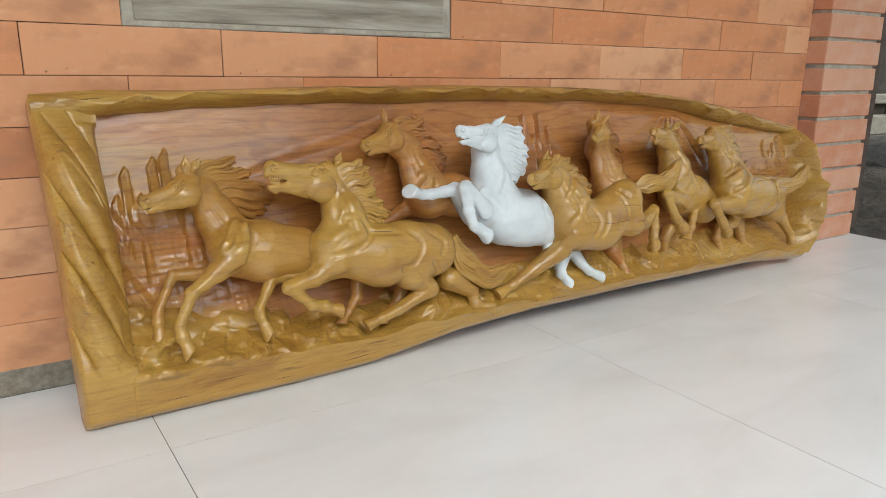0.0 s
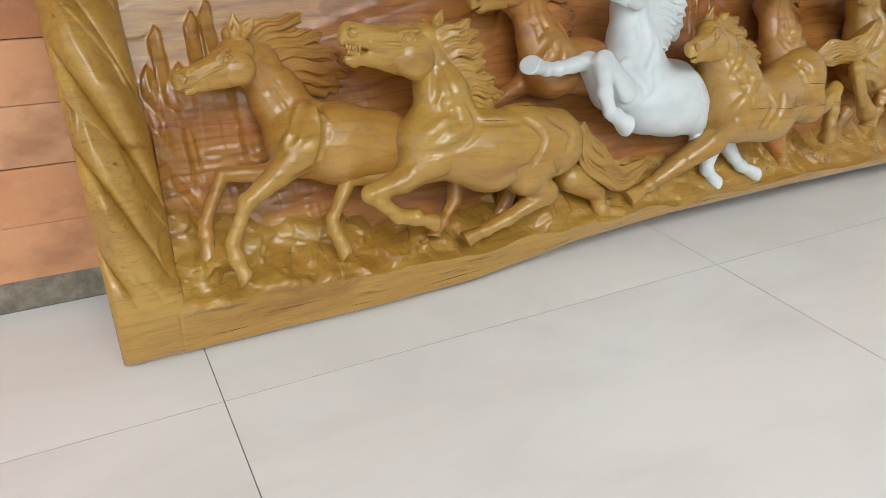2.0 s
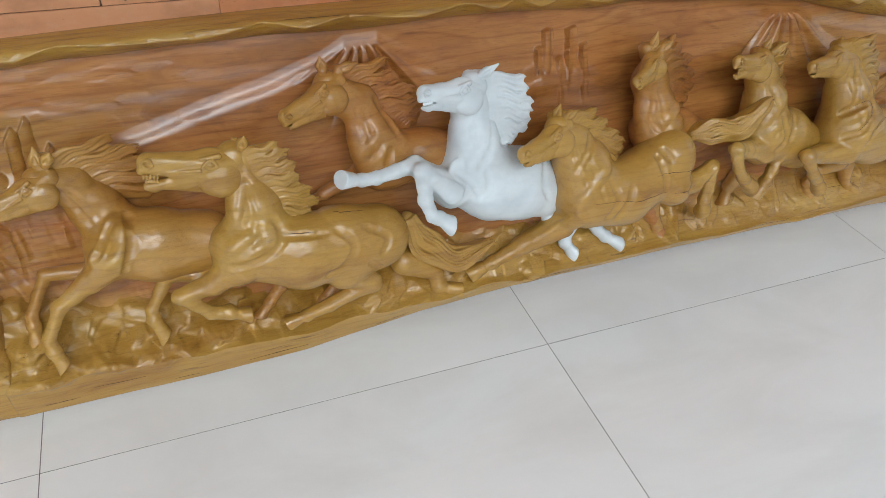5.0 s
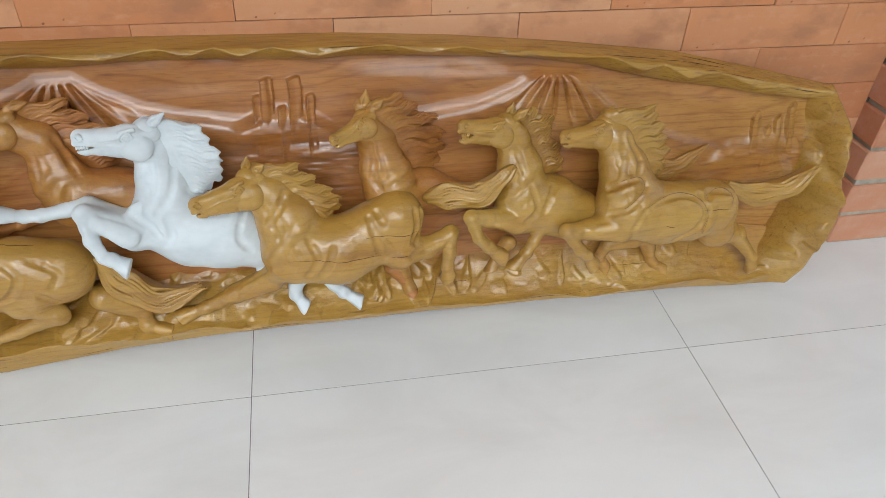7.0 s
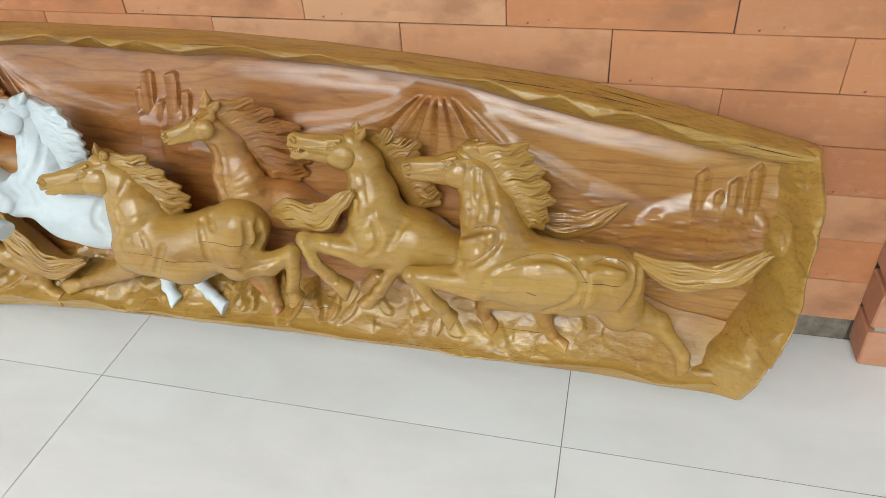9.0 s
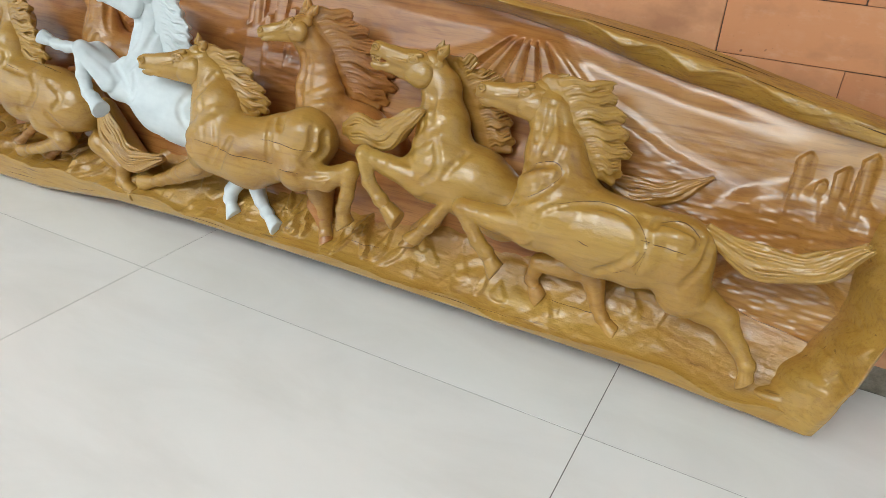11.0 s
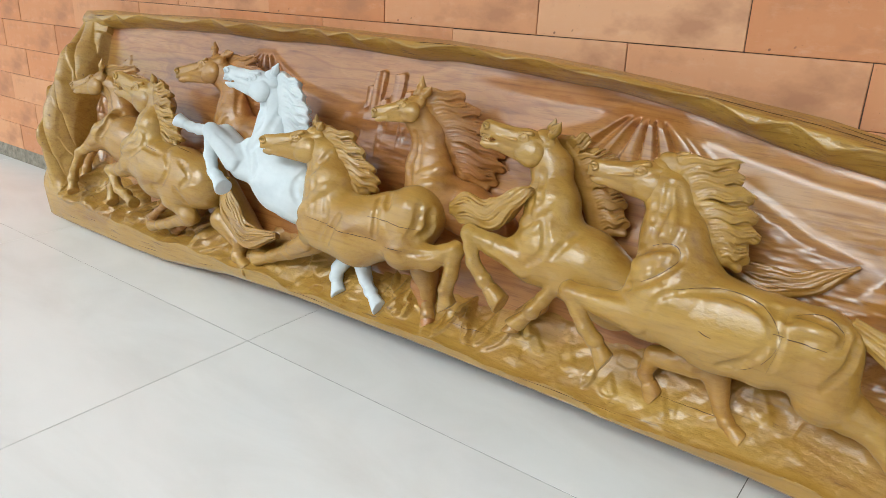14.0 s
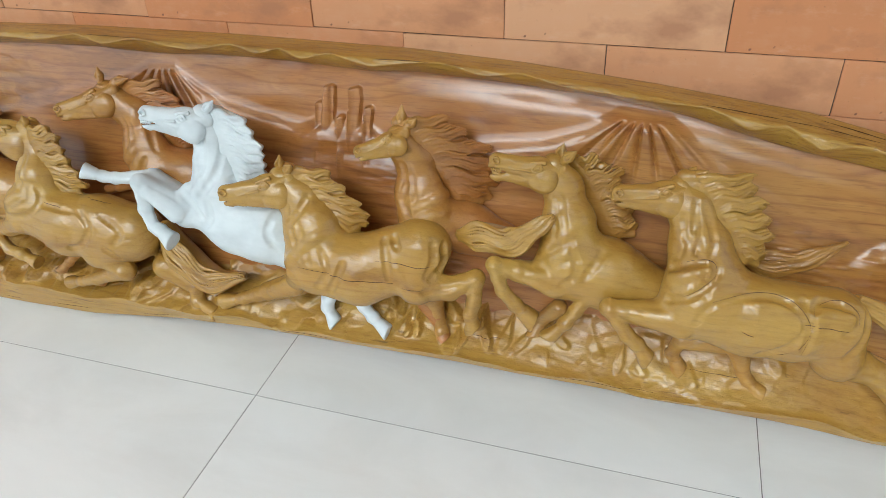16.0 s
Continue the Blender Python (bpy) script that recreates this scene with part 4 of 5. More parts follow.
def carve_horse(label, mat, head, ears, neck, body, legs, mane, tips, tails=(), mouth=0.0, seed=1, gouges=(), ridges=(), dark_lines=(), belly=False, slim=0.92, h=0.00135, fine=0.0009):
    every = [p[:3] for g in (head, neck, body, *legs) for p in g]
    lo, hi = np.min(every, 0) * 0.001 - (0.05, 0.05, 0), np.max(every, 0) * 0.001 + (0.05, 0.05, 0)
    lo[2], hi[2] = -0.004, max(hi[2] + 0.02, 0.105)
    clay = Clay(lo, hi, h)
    clay.chain(mm([(p[0], p[1] - 2, p[2] + 0.2 * p[3], p[3] * 1.07) for p in body]), 0.012, 0.80, 0.7)
    neck = [(*p[:3], p[3] * slim) for p in neck]
    clay.chain(mm(neck), 0.012, 0.58 if mat is figure_dark else 0.85, 0.75)
    n0, b0 = mm(neck)[-1], mm(body)[0]
    clay.limb(n0[:3], b0[:3], n0[3], b0[3], 0.012, 0.9, 0.8)
    h0, h1 = np.array(head[0]) * 0.001, np.array(head[1]) * 0.001
    first = mm(neck)[0]
    size = np.linalg.norm(h1 - h0)
    clay.limb(h0 + 0.10 * (h1 - h0) + (0, -0.14 * size, -0.004), first[:3], 0.19 * size, first[3], 0.010, 0.8, 0.8)
    clay.limb(h0 + 0.25 * (h1 - h0) + (0, -0.30 * size, -0.006), first[:3], 0.13 * size, first[3], 0.010, 0.8, 0.8)
    for leg in legs:
        pts = mm(leg)
        k = 0.010
        for i in range(len(pts) - 2):
            a, b = np.array(pts[i]), np.array(pts[i + 1])
            if i == 0:
                clay.limb(a[:3], b[:3], a[3], b[3] * 1.12, k, 0.95, 0.62)
            else:
                mid = 0.5 * (a + b)
                mid[3] *= 0.96 if i == 1 else 0.93
                clay.limb(a[:3], mid[:3], a[3] * 1.10, mid[3] * 1.05, k, 0.95, 0.62, False, 1.45)
                clay.limb(mid[:3], b[:3], mid[3] * 1.05, b[3] * 1.08, k, 0.95, 0.62, False, 1.45)
            k = 0.003
        if len(pts) > 3:
            for j in (2, -2):
                clay.limb(pts[j][:3], pts[j][:3], pts[j][3], pts[j][3], 0.004, 1.0, 0.7, False, 1.5)
        foot, sole = np.array(pts[-2][:3]), np.array(pts[-1][:3])
        way = (sole - foot) / (np.linalg.norm(sole - foot) + 1e-9)
        sole = sole + way * pts[-1][3] * 0.5
        clay.limb(foot, foot + 0.45 * (sole - foot), pts[-2][3] * 1.05, pts[-1][3] * 0.66, 0.003, 1.0, 0.7)
        clay.hoof(foot + 0.42 * (sole - foot), sole, pts[-1][3] * 0.82, pts[-1][3] * 1.14)
    bb = mm(body)
    if len(legs) > 1 and len(bb) > 2:
        f0, f1 = np.array(mm(legs[0])[0]), np.array(mm(legs[0])[1])
        r = bb[1][3]
        if belly:
            plate(clay, bb[1][:2], bb[-2][:2], 0.72 * r, 0.70 * r, 0.0016, 0.003)
        plate(clay, f0[:2] + (0.35 * r, 0.55 * r), f0[:2] + (0.0, 0.05 * r), 0.34 * r, 0.30 * r, 0.0022, 0.004)
        plate(clay, f0[:2], 0.3 * f0[:2] + 0.7 * f1[:2], 0.8 * f0[3], 0.8 * f1[3], 0.0018, 0.003, 0.5)
    clay.knife(seed * 5, 0.0004 if mat is white_paint else 0.0009)
    for off in (-0.42, 0.02):
        cord = [(p[0] + off * p[3] * f, p[1] - 0.1 * p[3]) for p, f in zip(neck, (0.9, 1.0, 0.75))]
        trace(clay, cord, 0.0045, -0.0041, True, 0.0022)
    for r, *line in ridges:
        trace(clay, line, 0.007, 0.0081 - 0.0005 * r, False, 0.005)
    for r, *line in gouges:
        trace(clay, line, 0.0055, 0.00030 * r - 0.0053, True, 0.0025)
    # Brown ribbons colour in drying cracks, the shade of incised outlines, and a knot.
    for line in dark_lines:
        ribbon = []
        knots = [np.array(p, float) for p in line]
        for i in range(len(knots) - 1):
            p0, p1, p2, p3 = knots[max(i - 1, 0)], knots[i], knots[i + 1], knots[min(i + 2, len(knots) - 1)]
            for t in np.linspace(0, 1, 12, endpoint=False):
                p = 0.0005 * (2 * p1 + (p2 - p0) * t + (2 * p0 - 5 * p1 + 4 * p2 - p3) * t * t + (3 * p1 - p0 - 3 * p2 + p3) * t ** 3)
                p[1] += 0.0009 * (vnoise(np.array(p[0] * 220), np.array(p[1] * 90), seed) - 0.5)
                a, b = np.clip(((p - clay.lo[:2]) / h).astype(int), 0, clay.n[:2] - 1)
                run = clay.d[a, b]
                top = np.nonzero(run < 0)[0]
                if len(top):
                    c = top[-1]
                    ribbon.append((p[0], p[1], clay.lo[2] + h * (c + run[c] / (run[c] - run[min(c + 1, len(run) - 1)]))))
        if len(ribbon) > 3:
            m = len(ribbon)
            wide = [0.0003 * math.sin(math.pi * (i + 0.5) / m) + 0.0001 for i in range(m)]
            vs = [(q[0], q[1] + e * wide[i], q[2] + d) for e, d in ((1, 0.0002), (0, 0.0005), (-1, 0.0002)) for i, q in enumerate(ribbon)]
            fs = [[r * m + i, (r + 1) * m + i, (r + 1) * m + i + 1, r * m + i + 1] for r in (0, 1) for i in range(m - 1)]
            mesh_object("dark_line", vs, fs, dark_line_mat, panel)
    skins = [clay.skin()]
    bust = clay_round([*head, *(p for e in ears for p in e)], fine, 0.05)
    carve_head(bust, *head, mouth)
    for base, tip in ears:
        carve_ear(bust, base, tip)
    skins.append(bust.skin())
    hair = clay_round([*mane, *tips], fine)
    carve_mane(hair, mane, tips, seed)
    skins.append(hair.skin())
    for path in tails:
        hair = clay_round(path, fine)
        carve_tail(hair, path, 20, seed)
        skins.append(hair.skin())
    start = np.cumsum([0] + [len(v) for v, q in skins])
    verts, quads = np.concatenate([v for v, q in skins]), np.concatenate([q + o for (v, q), o in zip(skins, start)])
    return mesh_object("carved_horse", verts, quads, mat, panel, label, smooth=True)


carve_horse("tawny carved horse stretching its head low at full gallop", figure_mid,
    head=[(-526, 281, 55), (-593, 256, 70)], ears=[[(-529, 282, 55), (-528, 304, 60)],[(-521, 284, 60), (-513, 297, 68)]],
    neck=[(-511, 258, 36, 20.5), (-492, 226, 27, 27.5), (-476, 190, 28, 32.5)],
    body=[(-477, 183, 36, 31.5), (-442, 178, 30, 36.3), (-392, 168, 24, 34.6)],
    legs=[
        [(-483, 176, 58, 19.2), (-511, 157, 62, 11.5), (-544, 136, 64, 7.4), (-563, 100, 60, 5.7), (-561, 86, 60, 7), (-556, 69, 60, 8.2)],
        [(-502, 155, 25, 10.2), (-556, 161, 28, 6.4), (-579, 119, 28, 5.3), (-580, 106, 28, 6.5), (-581, 89, 28, 8.3)],
        [(-311, 118, 30, 10), (-317, 97, 32, 7.2), (-334, 79, 34, 5.6), (-346, 66, 36, 6.6)],
        [(-240, 104, 28, 10), (-251, 84, 30, 7.2), (-270, 67, 32, 5.6), (-281, 55, 34, 6.6)]],
    mane=[(-515, 289, 46), (-493, 262, 30), (-471, 238, 20)],
    tips=[(-463, 297, 30), (-441, 279, 16), (-421, 258, 8), (-410, 240, 4), (-424, 226, 4)],
    gouges=[
        (3.5, (-461, 222), (-461, 194), (-473, 163)),
        (2.5, (-480, 218), (-492, 197), (-502, 185)),
        (2.5, (-432, 224), (-403, 207))],
    ridges=[
        (4.5, (-476, 214), (-487, 193), (-498, 180)),
        (4, (-467, 209), (-475, 186), (-488, 174))], mouth=0, seed=3)

carve_horse("yellow carved horse galloping with mouth open", figure_wood,
    head=[(-339, 277, 66), (-437, 292, 79)], ears=[[(-341, 274, 58), (-347, 287, 64)],[(-339, 277, 74), (-335, 292, 86)]],
    neck=[(-341, 246, 58, 23.2), (-336, 209, 68, 31.5), (-333, 171, 64, 38.3)],
    body=[(-352, 167, 62, 33.5), (-290, 151, 61, 38.5), (-245, 154, 57, 36), (-203, 148, 51, 36)],
    legs=[
        [(-360, 148, 70, 20), (-391, 133, 72, 11.7), (-427, 125, 72, 8.4), (-400, 98, 70, 6.8), (-380, 93, 68, 7.5), (-361, 85, 66, 8.3)],
        [(-373, 134, 40, 12.1), (-437, 142, 45, 8), (-461, 104, 45, 5.5), (-461, 93, 45, 6.8), (-453, 71, 45, 8.8)],
        [(-217, 142, 62, 32), (-247, 116, 68, 19.5), (-216, 92, 62, 12.5), (-268, 71, 58, 8.2), (-295, 63, 55, 6.7), (-315, 57, 52, 8.7)],
        [(-167, 100, 40, 17.8), (-126, 75, 35, 9.6), (-123, 54, 36, 8.9), (-97, 43, 38, 9.8)]],
    mane=[(-334, 275, 66), (-321, 237, 66), (-300, 193, 60)],
    tips=[(-308, 277, 78), (-296, 265, 72), (-290, 249, 72), (-288, 234, 66), (-276, 217, 62), (-267, 200, 58), (-278, 185, 56)],
    tails=[[(-160, 159, 52, 9.7), (-139, 119, 50, 19.8), (-97, 91, 46, 17.6), (-46, 105, 40, 6)]],
    gouges=[
        (3, (-365, 235), (-376, 207), (-388, 178)),
        (2.5, (-348, 237), (-357, 208)),
        (3, (-347, 204), (-319, 201), (-314, 179), (-337, 160), (-373, 156)),
        (2, (-312, 182), (-266, 177)),
        (2, (-254, 178), (-237, 157), (-250, 132), (-271, 123)),
        (2.5, (-222, 175), (-196, 156), (-205, 137)),
        (2.5, (-221, 131), (-206, 112))],
    ridges=[
        (5, (-345, 187), (-369, 172)),
        (4.5, (-330, 176), (-359, 162))],
    dark_lines=[[(-254, 192), (-217, 187)], [(-312, 182), (-277, 178)]], mouth=0.09, seed=4, slim=0.86)

carve_horse("brown carved horse in low relief with yellow head", figure_dark,
    head=[(-231, 339, 45), (-300, 309, 70)], ears=[[(-241, 338, 48), (-244, 358, 50)],[(-224, 339, 45), (-199, 345, 46)]],
    neck=[(-203, 298, 34, 21.1), (-190, 256, 38, 31.1), (-179, 225, 32, 31.7)],
    body=[(-178, 233, 26, 28.9), (-131, 228, 20, 29.6), (-69, 215, 14, 29.1)],
    legs=[
        [(-202, 214, 16, 12.3), (-251, 195, 16, 6.8), (-270, 188, 15, 6.7)]],
    mane=[(-215, 339, 30), (-183, 305, 22), (-139, 263, 12)],
    tips=[(-169, 341, 28), (-153, 319, 14), (-131, 301, 6), (-121, 281, 2), (-127, 270, 2)],
    gouges=[
        (3, (-236, 281), (-241, 249), (-234, 228)),
        (2.5, (-183, 304), (-162, 260)),
        (2.5, (-174, 249), (-184, 224))],
    ridges=[
        (4.5, (-189, 262), (-210, 240)),
        (4, (-178, 250), (-195, 230))], mouth=0, seed=5)

carve_horse("white-painted carved horse rearing with forelegs raised", white_paint,
    head=[(-71, 321, 72), (-150, 324, 92)], ears=[[(-74, 317, 74), (-51, 334, 88)],[(-84, 316, 60), (-75, 326, 64)]],
    neck=[(-78, 286, 58, 22), (-74, 251, 54, 30.4), (-70, 219, 50, 40.4)],
    body=[(-80, 199, 43, 35.4), (-49, 185, 38, 41.4), (-11, 177, 35, 41.9), (15, 167, 34, 33.9)],
    legs=[
        [(-115, 192, 54, 17.5), (-154, 229, 72, 9.7), (-202, 224, 82, 6.9), (-219, 225, 84, 6.8), (-239, 230, 90, 9.3)],
        [(-110, 188, 66, 20), (-153, 227, 98, 10.1), (-151, 193, 94, 7.9), (-143, 171, 91, 7.2), (-135, 167, 90, 7.9), (-122, 157, 89, 10.6)],
        [(15, 158, 44, 18.4), (25, 142, 48, 12.8), (29, 124, 48, 8.6)],
        [(80, 106, 28, 10), (66, 86, 28, 8), (65, 74, 28, 7.4), (76, 57, 30, 9.2)],
        [(98, 110, 28, 10.5), (116, 83, 28, 7.4), (128, 71, 28, 7.2), (148, 58, 32, 9.2)]],
    mane=[(-57, 321, 66), (-45, 287, 60), (-34, 234, 52)],
    tips=[(-21, 310, 76), (-15, 295, 70), (-5, 277, 64), (-6, 266, 60), (-6, 254, 56), (-9, 244, 52), (-25, 234, 48)],
    gouges=[
        (2.5, (-78, 281), (-79, 241)),
        (2.5, (-53, 294), (-57, 247), (-81, 213)),
        (3, (-115, 224), (-90, 202), (-77, 176)),
        (3.5, (-71, 214), (-67, 189), (-81, 175)),
        (3, (18, 210), (9, 179), (21, 156)),
        (2, (-43, 239), (-12, 233))],
    ridges=[
        (4, (-68, 251), (-88, 215))], mouth=0.04, seed=6, slim=0.88)

carve_horse("yellow carved horse galloping with long streaming tail", figure_wood,
    head=[(34, 261, 76), (-42, 240, 105)], ears=[[(24, 257, 72), (28, 279, 82)],[(36, 260, 80), (47, 269, 88)]],
    neck=[(48, 225, 68, 25.8), (65, 193, 68, 37.7), (77, 160, 64, 41.3)],
    body=[(73, 154, 63, 38.5), (126, 150, 62, 38.5), (160, 164, 60, 35), (197, 184, 56, 33)],
    legs=[
        [(40, 114, 58, 16.5), (-8, 91, 46, 10.9), (-48, 73, 40, 8), (-78, 63, 38, 10.2)],
        [(200, 186, 66, 31), (200, 143, 74, 21.5), (236, 142, 69, 14), (267, 158, 68, 10.2), (266, 128, 66, 8.1), (263, 111, 64, 7.4), (266, 96, 60, 9.7)],
        [(200, 118, 24, 16.7), (209, 92, 22, 9.2), (218, 65, 22, 7.8), (221, 49, 24, 9.4)]],
    mane=[(42, 263, 70), (76, 228, 66), (109, 196, 62)],
    tips=[(81, 258, 62), (99, 240, 58), (120, 222, 55), (129, 209, 54), (127, 199, 54), (115, 188, 56)],
    tails=[[(240, 202, 52, 7), (264, 207, 64, 17.1), (305, 208, 72, 17), (331, 229, 78, 10.5), (349, 244, 76, 4.9)]],
    gouges=[
        (3, (41, 196), (60, 219), (68, 235)),
        (2, (89, 179), (98, 151), (85, 127)),
        (3.5, (162, 198), (169, 176), (174, 150)),
        (3.5, (172, 203), (180, 188)), (3.5, (222, 200), (224, 178), (217, 158)), (3, (232, 196), (232, 174), (222, 156)), (2.5, (214, 140), (236, 146), (254, 152)),
        (3, (118, 166), (112, 146), (100, 124))],
    ridges=[
        (5, (85, 194), (67, 176)),
        (4.5, (66, 173), (46, 151))],
    dark_lines=[[(62, 152), (98, 150), (121, 146), (160, 147), (178, 147)], [(157, 172), (182, 172), (204, 170), (226, 171)], [(188, 143), (214, 143)]], mouth=0, seed=7)

carve_horse("brown carved horse head and neck in low relief", figure_dark,
    head=[(169, 322, 64), (120, 298, 88)], ears=[[(167, 322, 58), (170, 347, 66)],[(177, 322, 64), (190, 333, 70)]],
    neck=[(180, 281, 40, 24), (188, 241, 44, 30.4), (197, 210, 38, 32.4)],
    body=[(199, 212, 30, 30.9), (243, 204, 14, 27), (282, 190, 6, 22.8)],
    legs=[
        [(200, 100, 20, 15.3), (211, 82, 20, 9.3), (222, 57, 22, 9.3)]],
    mane=[(178, 327, 54), (206, 290, 38), (235, 244, 22)],
    tips=[(211, 331, 34), (231, 316, 22), (261, 296, 8), (270, 271, 4), (271, 254, 2), (262, 237, 2)],
    gouges=[
        (2, (175, 255), (170, 237), (179, 222))],
    ridges=[
        (4, (216, 245), (187, 225)),
        (3.5, (219, 226), (194, 217))], mouth=0, seed=8)

carve_horse("tawny carved horse with open mouth and raised foreleg", figure_wood,
    head=[(349, 303, 60), (277, 310, 82)], ears=[[(345, 302, 56), (350, 321, 62)],[(352, 302, 66), (366, 316, 78)]],
    neck=[(352, 270, 50, 20.9), (362, 233, 51, 29.5), (368, 196, 47, 35.9)],
    body=[(371, 184, 43, 34.5), (408, 179, 34, 36.5), (448, 159, 26, 34.1)],
    legs=[
        [(355, 166, 54, 19.3), (316, 177, 74, 11.5), (291, 183, 85, 9.2), (301, 154, 82, 7.2), (316, 138, 76, 7.3), (335, 121, 70, 10.4)],
        [(413, 160, 44, 12.1), (402, 171, 58, 8.9), (381, 134, 60, 7.5), (372, 119, 60, 7.5), (357, 101, 58, 9.1)],
        [(358, 119, 20, 10.9), (342, 104, 20, 7), (334, 84, 22, 8.6)]],
    mane=[(367, 302, 40), (393, 264, 22), (417, 218, 12)],
    tips=[(376, 308, 44), (410, 291, 26), (407, 275, 20), (424, 247, 12), (430, 228, 10)],
    gouges=[
        (3, (332, 240), (320, 212), (330, 189)),
        (3, (370, 219), (380, 186), (364, 167)),
        (2.5, (406, 213), (388, 178)),
        (2.5, (351, 264), (359, 238))],
    ridges=[
        (4.5, (368, 230), (345, 206)),
        (4, (374, 212), (352, 193))], mouth=0.09, seed=9)

carve_horse("large yellow carved horse galloping with flowing mane", figure_wood,
    head=[(479, 297, 62), (404, 288, 78)], ears=[[(478, 295, 52), (484, 309, 54)],[(483, 297, 62), (496, 308, 68)]],
    neck=[(484, 265, 60, 22.6), (499, 227, 64, 32.1), (510, 190, 62, 41.1)],
    body=[(510, 174, 61, 39.5), (559, 163, 55, 38), (601, 161, 52, 36), (633, 165, 48, 34)],
    legs=[
        [(491, 150, 72, 20), (449, 152, 79, 12.6), (418, 154, 84, 9.5), (441, 123, 78, 7.5), (451, 114, 74, 7.5), (463, 98, 70, 9.9)],
        [(637, 162, 54, 33), (650, 126, 48, 23.5), (692, 108, 38, 13), (713, 84, 35, 8.2), (724, 70, 34, 7.2), (727, 54, 33, 8.4)],
        [(536, 116, 30, 15.9), (498, 110, 32, 8.7), (491, 87, 22, 6.4), (502, 68, 16, 9.8)],
        [(559, 109, 28, 12.9), (569, 79, 22, 7.4), (576, 69, 20, 6.6), (590, 58, 20, 9.9)]],
    mane=[(489, 301, 60), (518, 265, 58), (549, 221, 52)],
    tips=[(536, 303, 54), (541, 290, 50), (554, 275, 48), (560, 258, 46), (565, 241, 44), (559, 220, 44)],
    tails=[[(656, 190, 54, 7.5), (711, 172, 50, 16.5), (759, 183, 54, 14.2), (792, 211, 56, 6.3)],
        [(533, 218, 18, 6.9), (579, 206, 14, 14.6), (615, 216, 11, 10.4), (647, 238, 8, 1.6)]],
    gouges=[
        (3, (463, 199), (485, 216), (511, 222), (517, 210), (497, 188), (472, 175)),
        (2.5, (503, 156), (517, 180), (561, 194), (595, 187), (607, 167), (593, 142), (571, 126)),
        (3, (602, 194), (611, 168), (610, 139)),
        (2, (612, 186), (618, 194), (653, 188), (657, 174), (644, 165)),
        (3, (666, 189), (667, 172), (664, 155), (651, 134)),
        (2.5, (488, 279), (489, 250), (484, 218)),
        (2.5, (497, 277), (510, 246), (508, 225))],
    ridges=[
        (4, (478, 196), (503, 209)),
        (4, (618, 178), (645, 180))],
    # First a crack, then shade painted into carved outlines, and one knot.
    dark_lines=[[(605, 170), (649, 167)], [(516, 183), (558, 195), (594, 188), (611, 166), (603, 143), (580, 128)], [(616, 188), (636, 194), (653, 184), (655, 171)], [(611, 192), (612, 160), (607, 134)], [(549, 155), (561, 152)], [(468, 202), (488, 217), (509, 222), (516, 209), (498, 189), (474, 176)]], mouth=0, seed=10, belly=True)

# ---- floor ----
floor = new("floor")
tagged(floor, "polished pale porcelain floor tiles", "floor", kind="structure")
bed = block_mesh("floor_bed", 4.8, 3.24, 0.10, grout, 0)
put("floor_bed", bed, (-3.6, -3.0, -0.1005), floor)
for j in range(5):
    y1 = -0.6 * j - 0.6
    whole = block_mesh("tile", 0.5989, 0.5989, 0.012, tile_mat, 0)
    for i in range(-6, 2):
        put("tile", whole, (i * 0.6 + 0.0008, y1 + 0.0008, -0.012), floor)
cut_tile = block_mesh("tile", 0.5989, 0.238, 0.012, tile_mat, 0)
for i in range(-6, 2):
    put("tile", cut_tile, (i * 0.6 + 0.0008, 0.0008, -0.012), floor)

# ---- brick wall ----
COURSE, BRICK, Z0, WALL_Y = 0.0605, 0.2355, 0.034, 0.237
wall = new("wall_north")
tagged(wall, "smooth terracotta brick wall with hairline joints", "wall", kind="structure")
put("wall_core", block_mesh("wall_core", 5.0, 0.16, 2.6, joint_mat, 0), (-3.7, WALL_Y + 0.003, 0.0), wall)
plinth = put("baseboard", block_mesh("baseboard", 4.64, 0.03, Z0 + 0.002, concrete, 0.002), (-3.7, WALL_Y + 0.0005, 0.0))
tagged(plinth, "rough grey concrete strip under the bricks", "plinth", kind="structure")
PLANK = (-0.556, -0.088, 0.464, 0.575)
shared, loose = {}, []
for k in range(42):
    z = Z0 + k * COURSE
    shift = 0.497 if k % 2 == 0 else 0.6115
    for i in range(-18, 3):
        a, b = (shift + j * BRICK + (0.024 if k in (0, 2, 4) and shift + j * BRICK < -0.6 else 0.0) for j in (i - 1, i))
        a, b = max(a, -3.7), min(b, 0.943)
        if b - a < 0.02:
            continue
        if PLANK[2] - 0.02 < z < PLANK[3] - 0.03 and b > PLANK[0] - 0.01 and a < PLANK[1] + 0.01:
            pieces = [(a, PLANK[0] - 0.012), (PLANK[1] + 0.012, b)]
        else:
            pieces = [(a, b)]
        for a1, b1 in pieces:
            if b1 - a1 < 0.02:
                continue
            if z < 0.75 and a1 > -1.6:
                key = (round(b1 - a1, 3), (i * 7 + k * 3) % 5)
                if key not in shared:
                    shared[key] = block_mesh("brick", b1 - a1 - 0.001, 0.02, COURSE - 0.001, brick_mat, 0.0006, 0.0004, key[1])
                put("brick", shared[key], (a1 + 0.0005, WALL_Y + 0.0004 * ((i * 13 + k * 5) % 4), z + 0.0005), wall)
            else:
                loose.append((a1, b1, z))
verts, faces = [], []
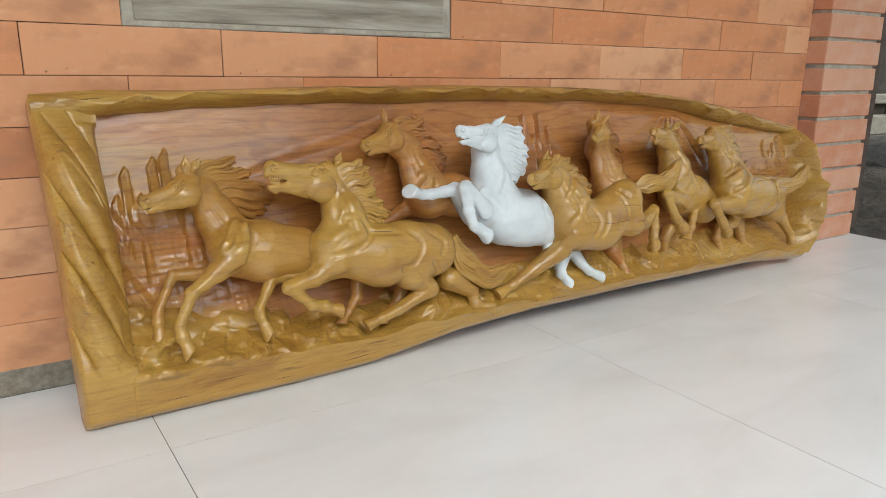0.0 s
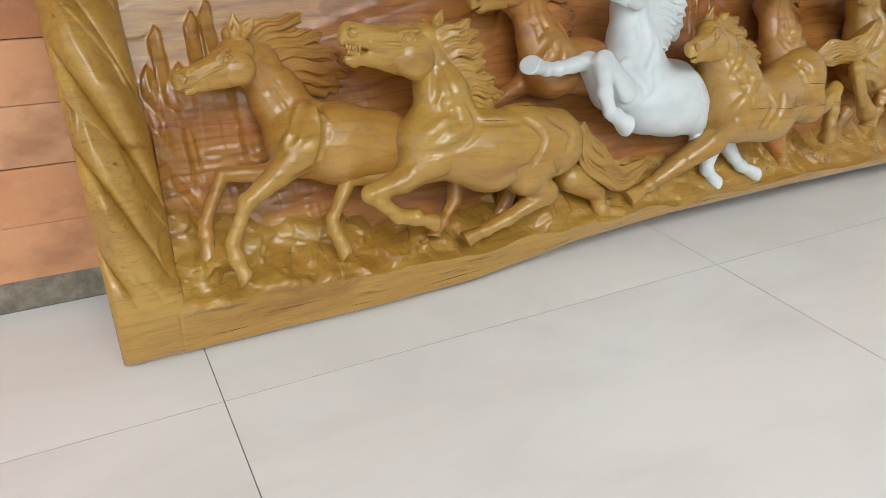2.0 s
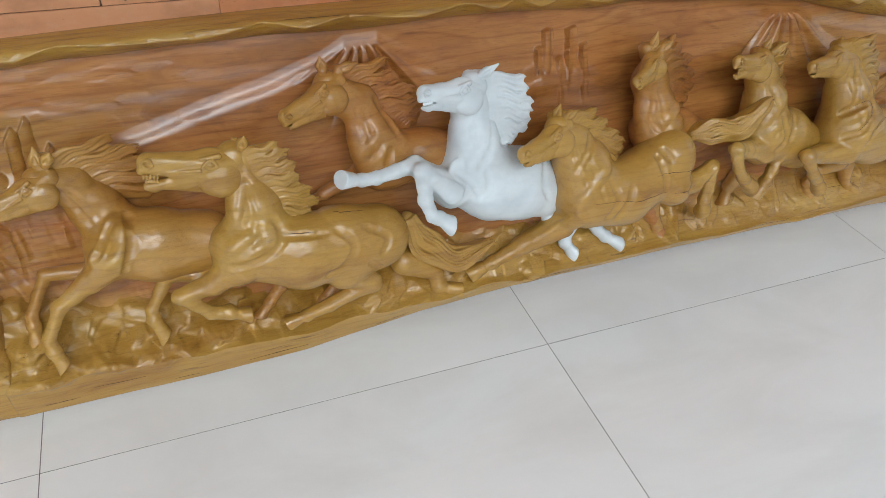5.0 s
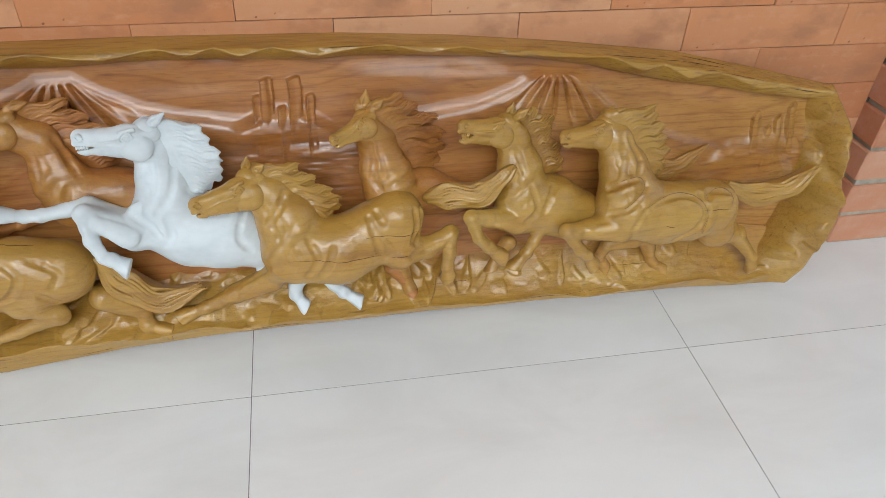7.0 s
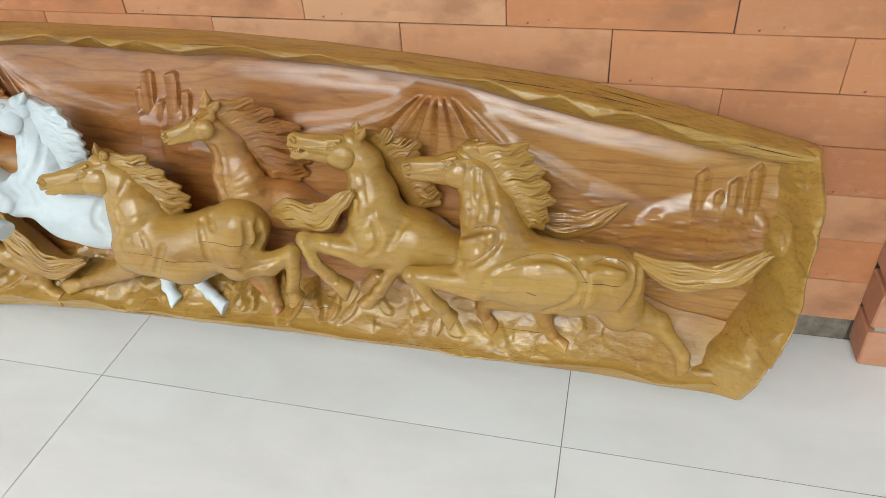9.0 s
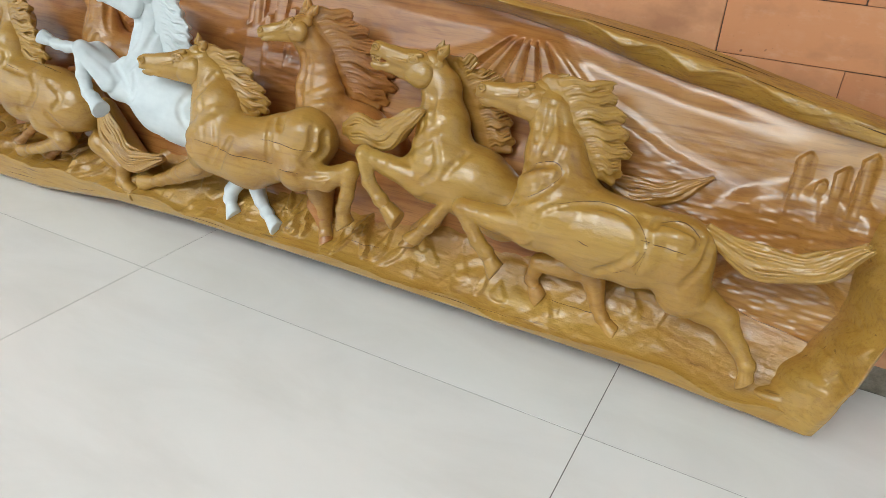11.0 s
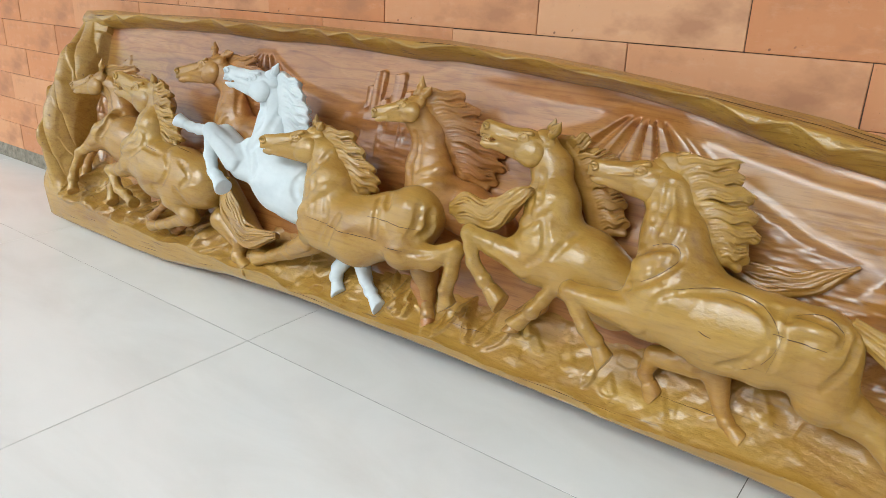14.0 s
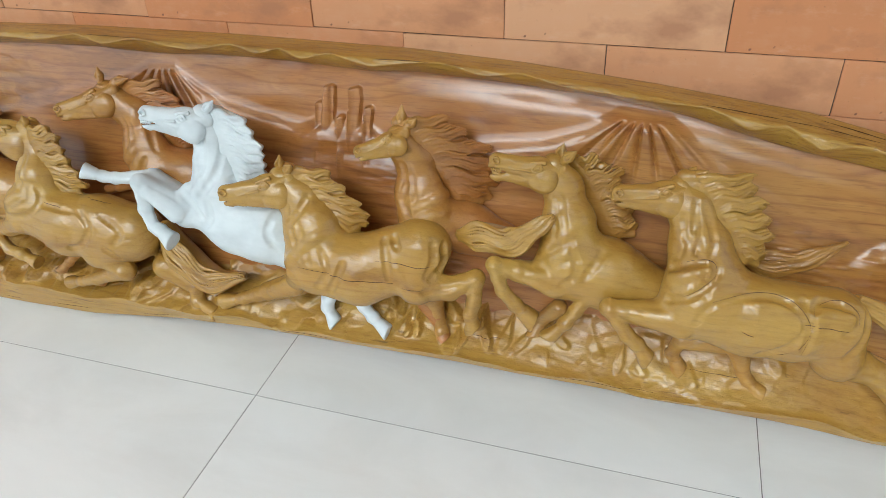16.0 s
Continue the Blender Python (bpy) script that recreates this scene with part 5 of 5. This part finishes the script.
for a1, b1, z in loose:
    o = len(verts)
    for y in (WALL_Y, WALL_Y + 0.02):
        verts += [(a1 + 0.001, y, z + 0.001), (b1 - 0.001, y, z + 0.001), (b1 - 0.001, y, z + COURSE - 0.001), (a1 + 0.001, y, z + COURSE - 0.001)]
    faces += [[o + c for c in f] for f in ((0, 1, 2, 3), (1, 5, 6, 2), (4, 0, 3, 7), (3, 2, 6, 7), (0, 4, 5, 1))]
tagged(mesh_object("bricks_above", verts, faces, brick_mat, wall), kind="stuff")

plank = new("embedded_plank")
tagged(plank, "grey weathered wooden plank set flush into the bricks", "plank")
put("board", block_mesh("board", PLANK[1] - PLANK[0], 0.03, PLANK[3] - PLANK[2], grey_wood, 0.003, 0.002), (PLANK[0], WALL_Y - 0.001, PLANK[2]), plank)
put("mortar_bed", block_mesh("mortar_bed", PLANK[1] - PLANK[0] + 0.022, 0.03, PLANK[3] - PLANK[2] + 0.008, mortar, 0.002, 0.003, 3), (PLANK[0] - 0.011, WALL_Y + 0.0015, PLANK[2] - 0.0065), plank)

# ---- brick pier ----
pier = new("brick_pier")
tagged(pier, "pink brick pier with deep raked mortar joints", "pier")
PIER_X, PIER_Y, PIER_W = 0.943, 0.190, 0.235
put("mortar_core", block_mesh("mortar_core", PIER_W - 0.016, 0.224, 2.6, mortar, 0.001), (PIER_X + 0.006, PIER_Y + 0.005, 0.0), pier)
pier_bricks = [block_mesh("brick", PIER_W, 0.232, 0.0530, pier_mat, 0.002, 0.0018, s) for s in range(5)]
for k in range(42):
    put("brick", pier_bricks[(k * 3) % 5], (PIER_X, PIER_Y, 0.004 + k * 0.0615), pier)

# ---- added roof and walls, out of view, to shape the light ----
# Unseen ceiling; its depth is set to balance floor against panel brightness.
roof = put("ceiling", block_mesh("ceiling", 6.4, 2.6, 0.12, dull_render, 0), (-3.7, -2.2, 2.6))
tagged(roof, "unseen plain plastered ceiling added to hold back light from above", "ceiling", kind="structure")

# No wall is known here; this one dims what arrives from the right.
for name, x in (("added_wall_east", 1.45),):
    side = put(name, block_mesh(name, 0.15, 3.4, 2.72, dull_render, 0), (x, -4.2, -0.12))
    tagged(side, "unseen plain plastered side wall added to cut light from the right", "wall", kind="structure")

# Invented wall: blocks the lowest sky from varnish reflections.
low_sky_wall = put("added_wall_south", block_mesh("added_wall_south", 13.0, 0.2, 2.1, dark_render, 0), (-4.0, -6.9, -0.13))
tagged(low_sky_wall, "unseen dark plastered wall added to keep low sky out of reflections", "wall", kind="structure")

# ---- yard beyond the pier ----
near_x = np.concatenate([[-300, -30, -6], np.linspace(-3.7, 1.1, 4), np.linspace(1.18, 4.2, 150), [5, 8, 30, 300]])
near_y = np.concatenate([[-300, -30, -6], np.linspace(-3.5, 0.1, 4), np.linspace(0.2, 2.4, 110), [3, 8, 30, 300]])
gx, gy = np.meshgrid(near_x, near_y, indexing="ij")
close = step(gx, 1.15, 1.4) * step(gx, 4.2, 3.8) * step(gy, 0.18, 0.3) * step(gy, 2.4, 2.1)
gz = -0.12 + close * (0.05 * (vnoise(gx * 3, gy * 3, 81) - 0.3) + 0.03 * (vnoise(gx * 11, gy * 11, 83) - 0.5) + 0.03 * (vnoise(gx * 30, gy * 30, 85, False) - 0.5))
idx = np.arange(gx.size).reshape(gx.shape)
ground = mesh_object("ground", np.stack([gx, gy, gz], -1).reshape(-1, 3), np.stack([idx[:-1, :-1], idx[1:, :-1], idx[1:, 1:], idx[:-1, 1:]], -1).reshape(-1, 4).tolist(), dirt)
tagged(ground, "bare dark earth yard with clods", "ground", kind="structure")
shed = new("timber_shed")
tagged(shed, "dark weathered timber shed standing on a pale sill beam", "shed")
put("sill", block_mesh("sill", 3.4, 0.10, 0.10, pale_timber, 0.006), (2.1, 1.18, 0.10), shed)
put("rail", block_mesh("rail", 3.4, 0.07, 0.05, grey_wood, 0.004), (2.1, 1.21, 0.26), shed)
for k in range(5):
    put("foot", block_mesh("foot", 0.10, 0.10, 0.32, dark_timber, 0.004), (2.15 + 0.8 * k, 1.2, -0.2), shed)
for k in range(17):
    put("board", block_mesh("board", 0.19, 0.025, 1.9, dark_timber, 0.003, 0.002, k % 4), (2.12 + 0.2 * k, 1.26, 0.20), shed)
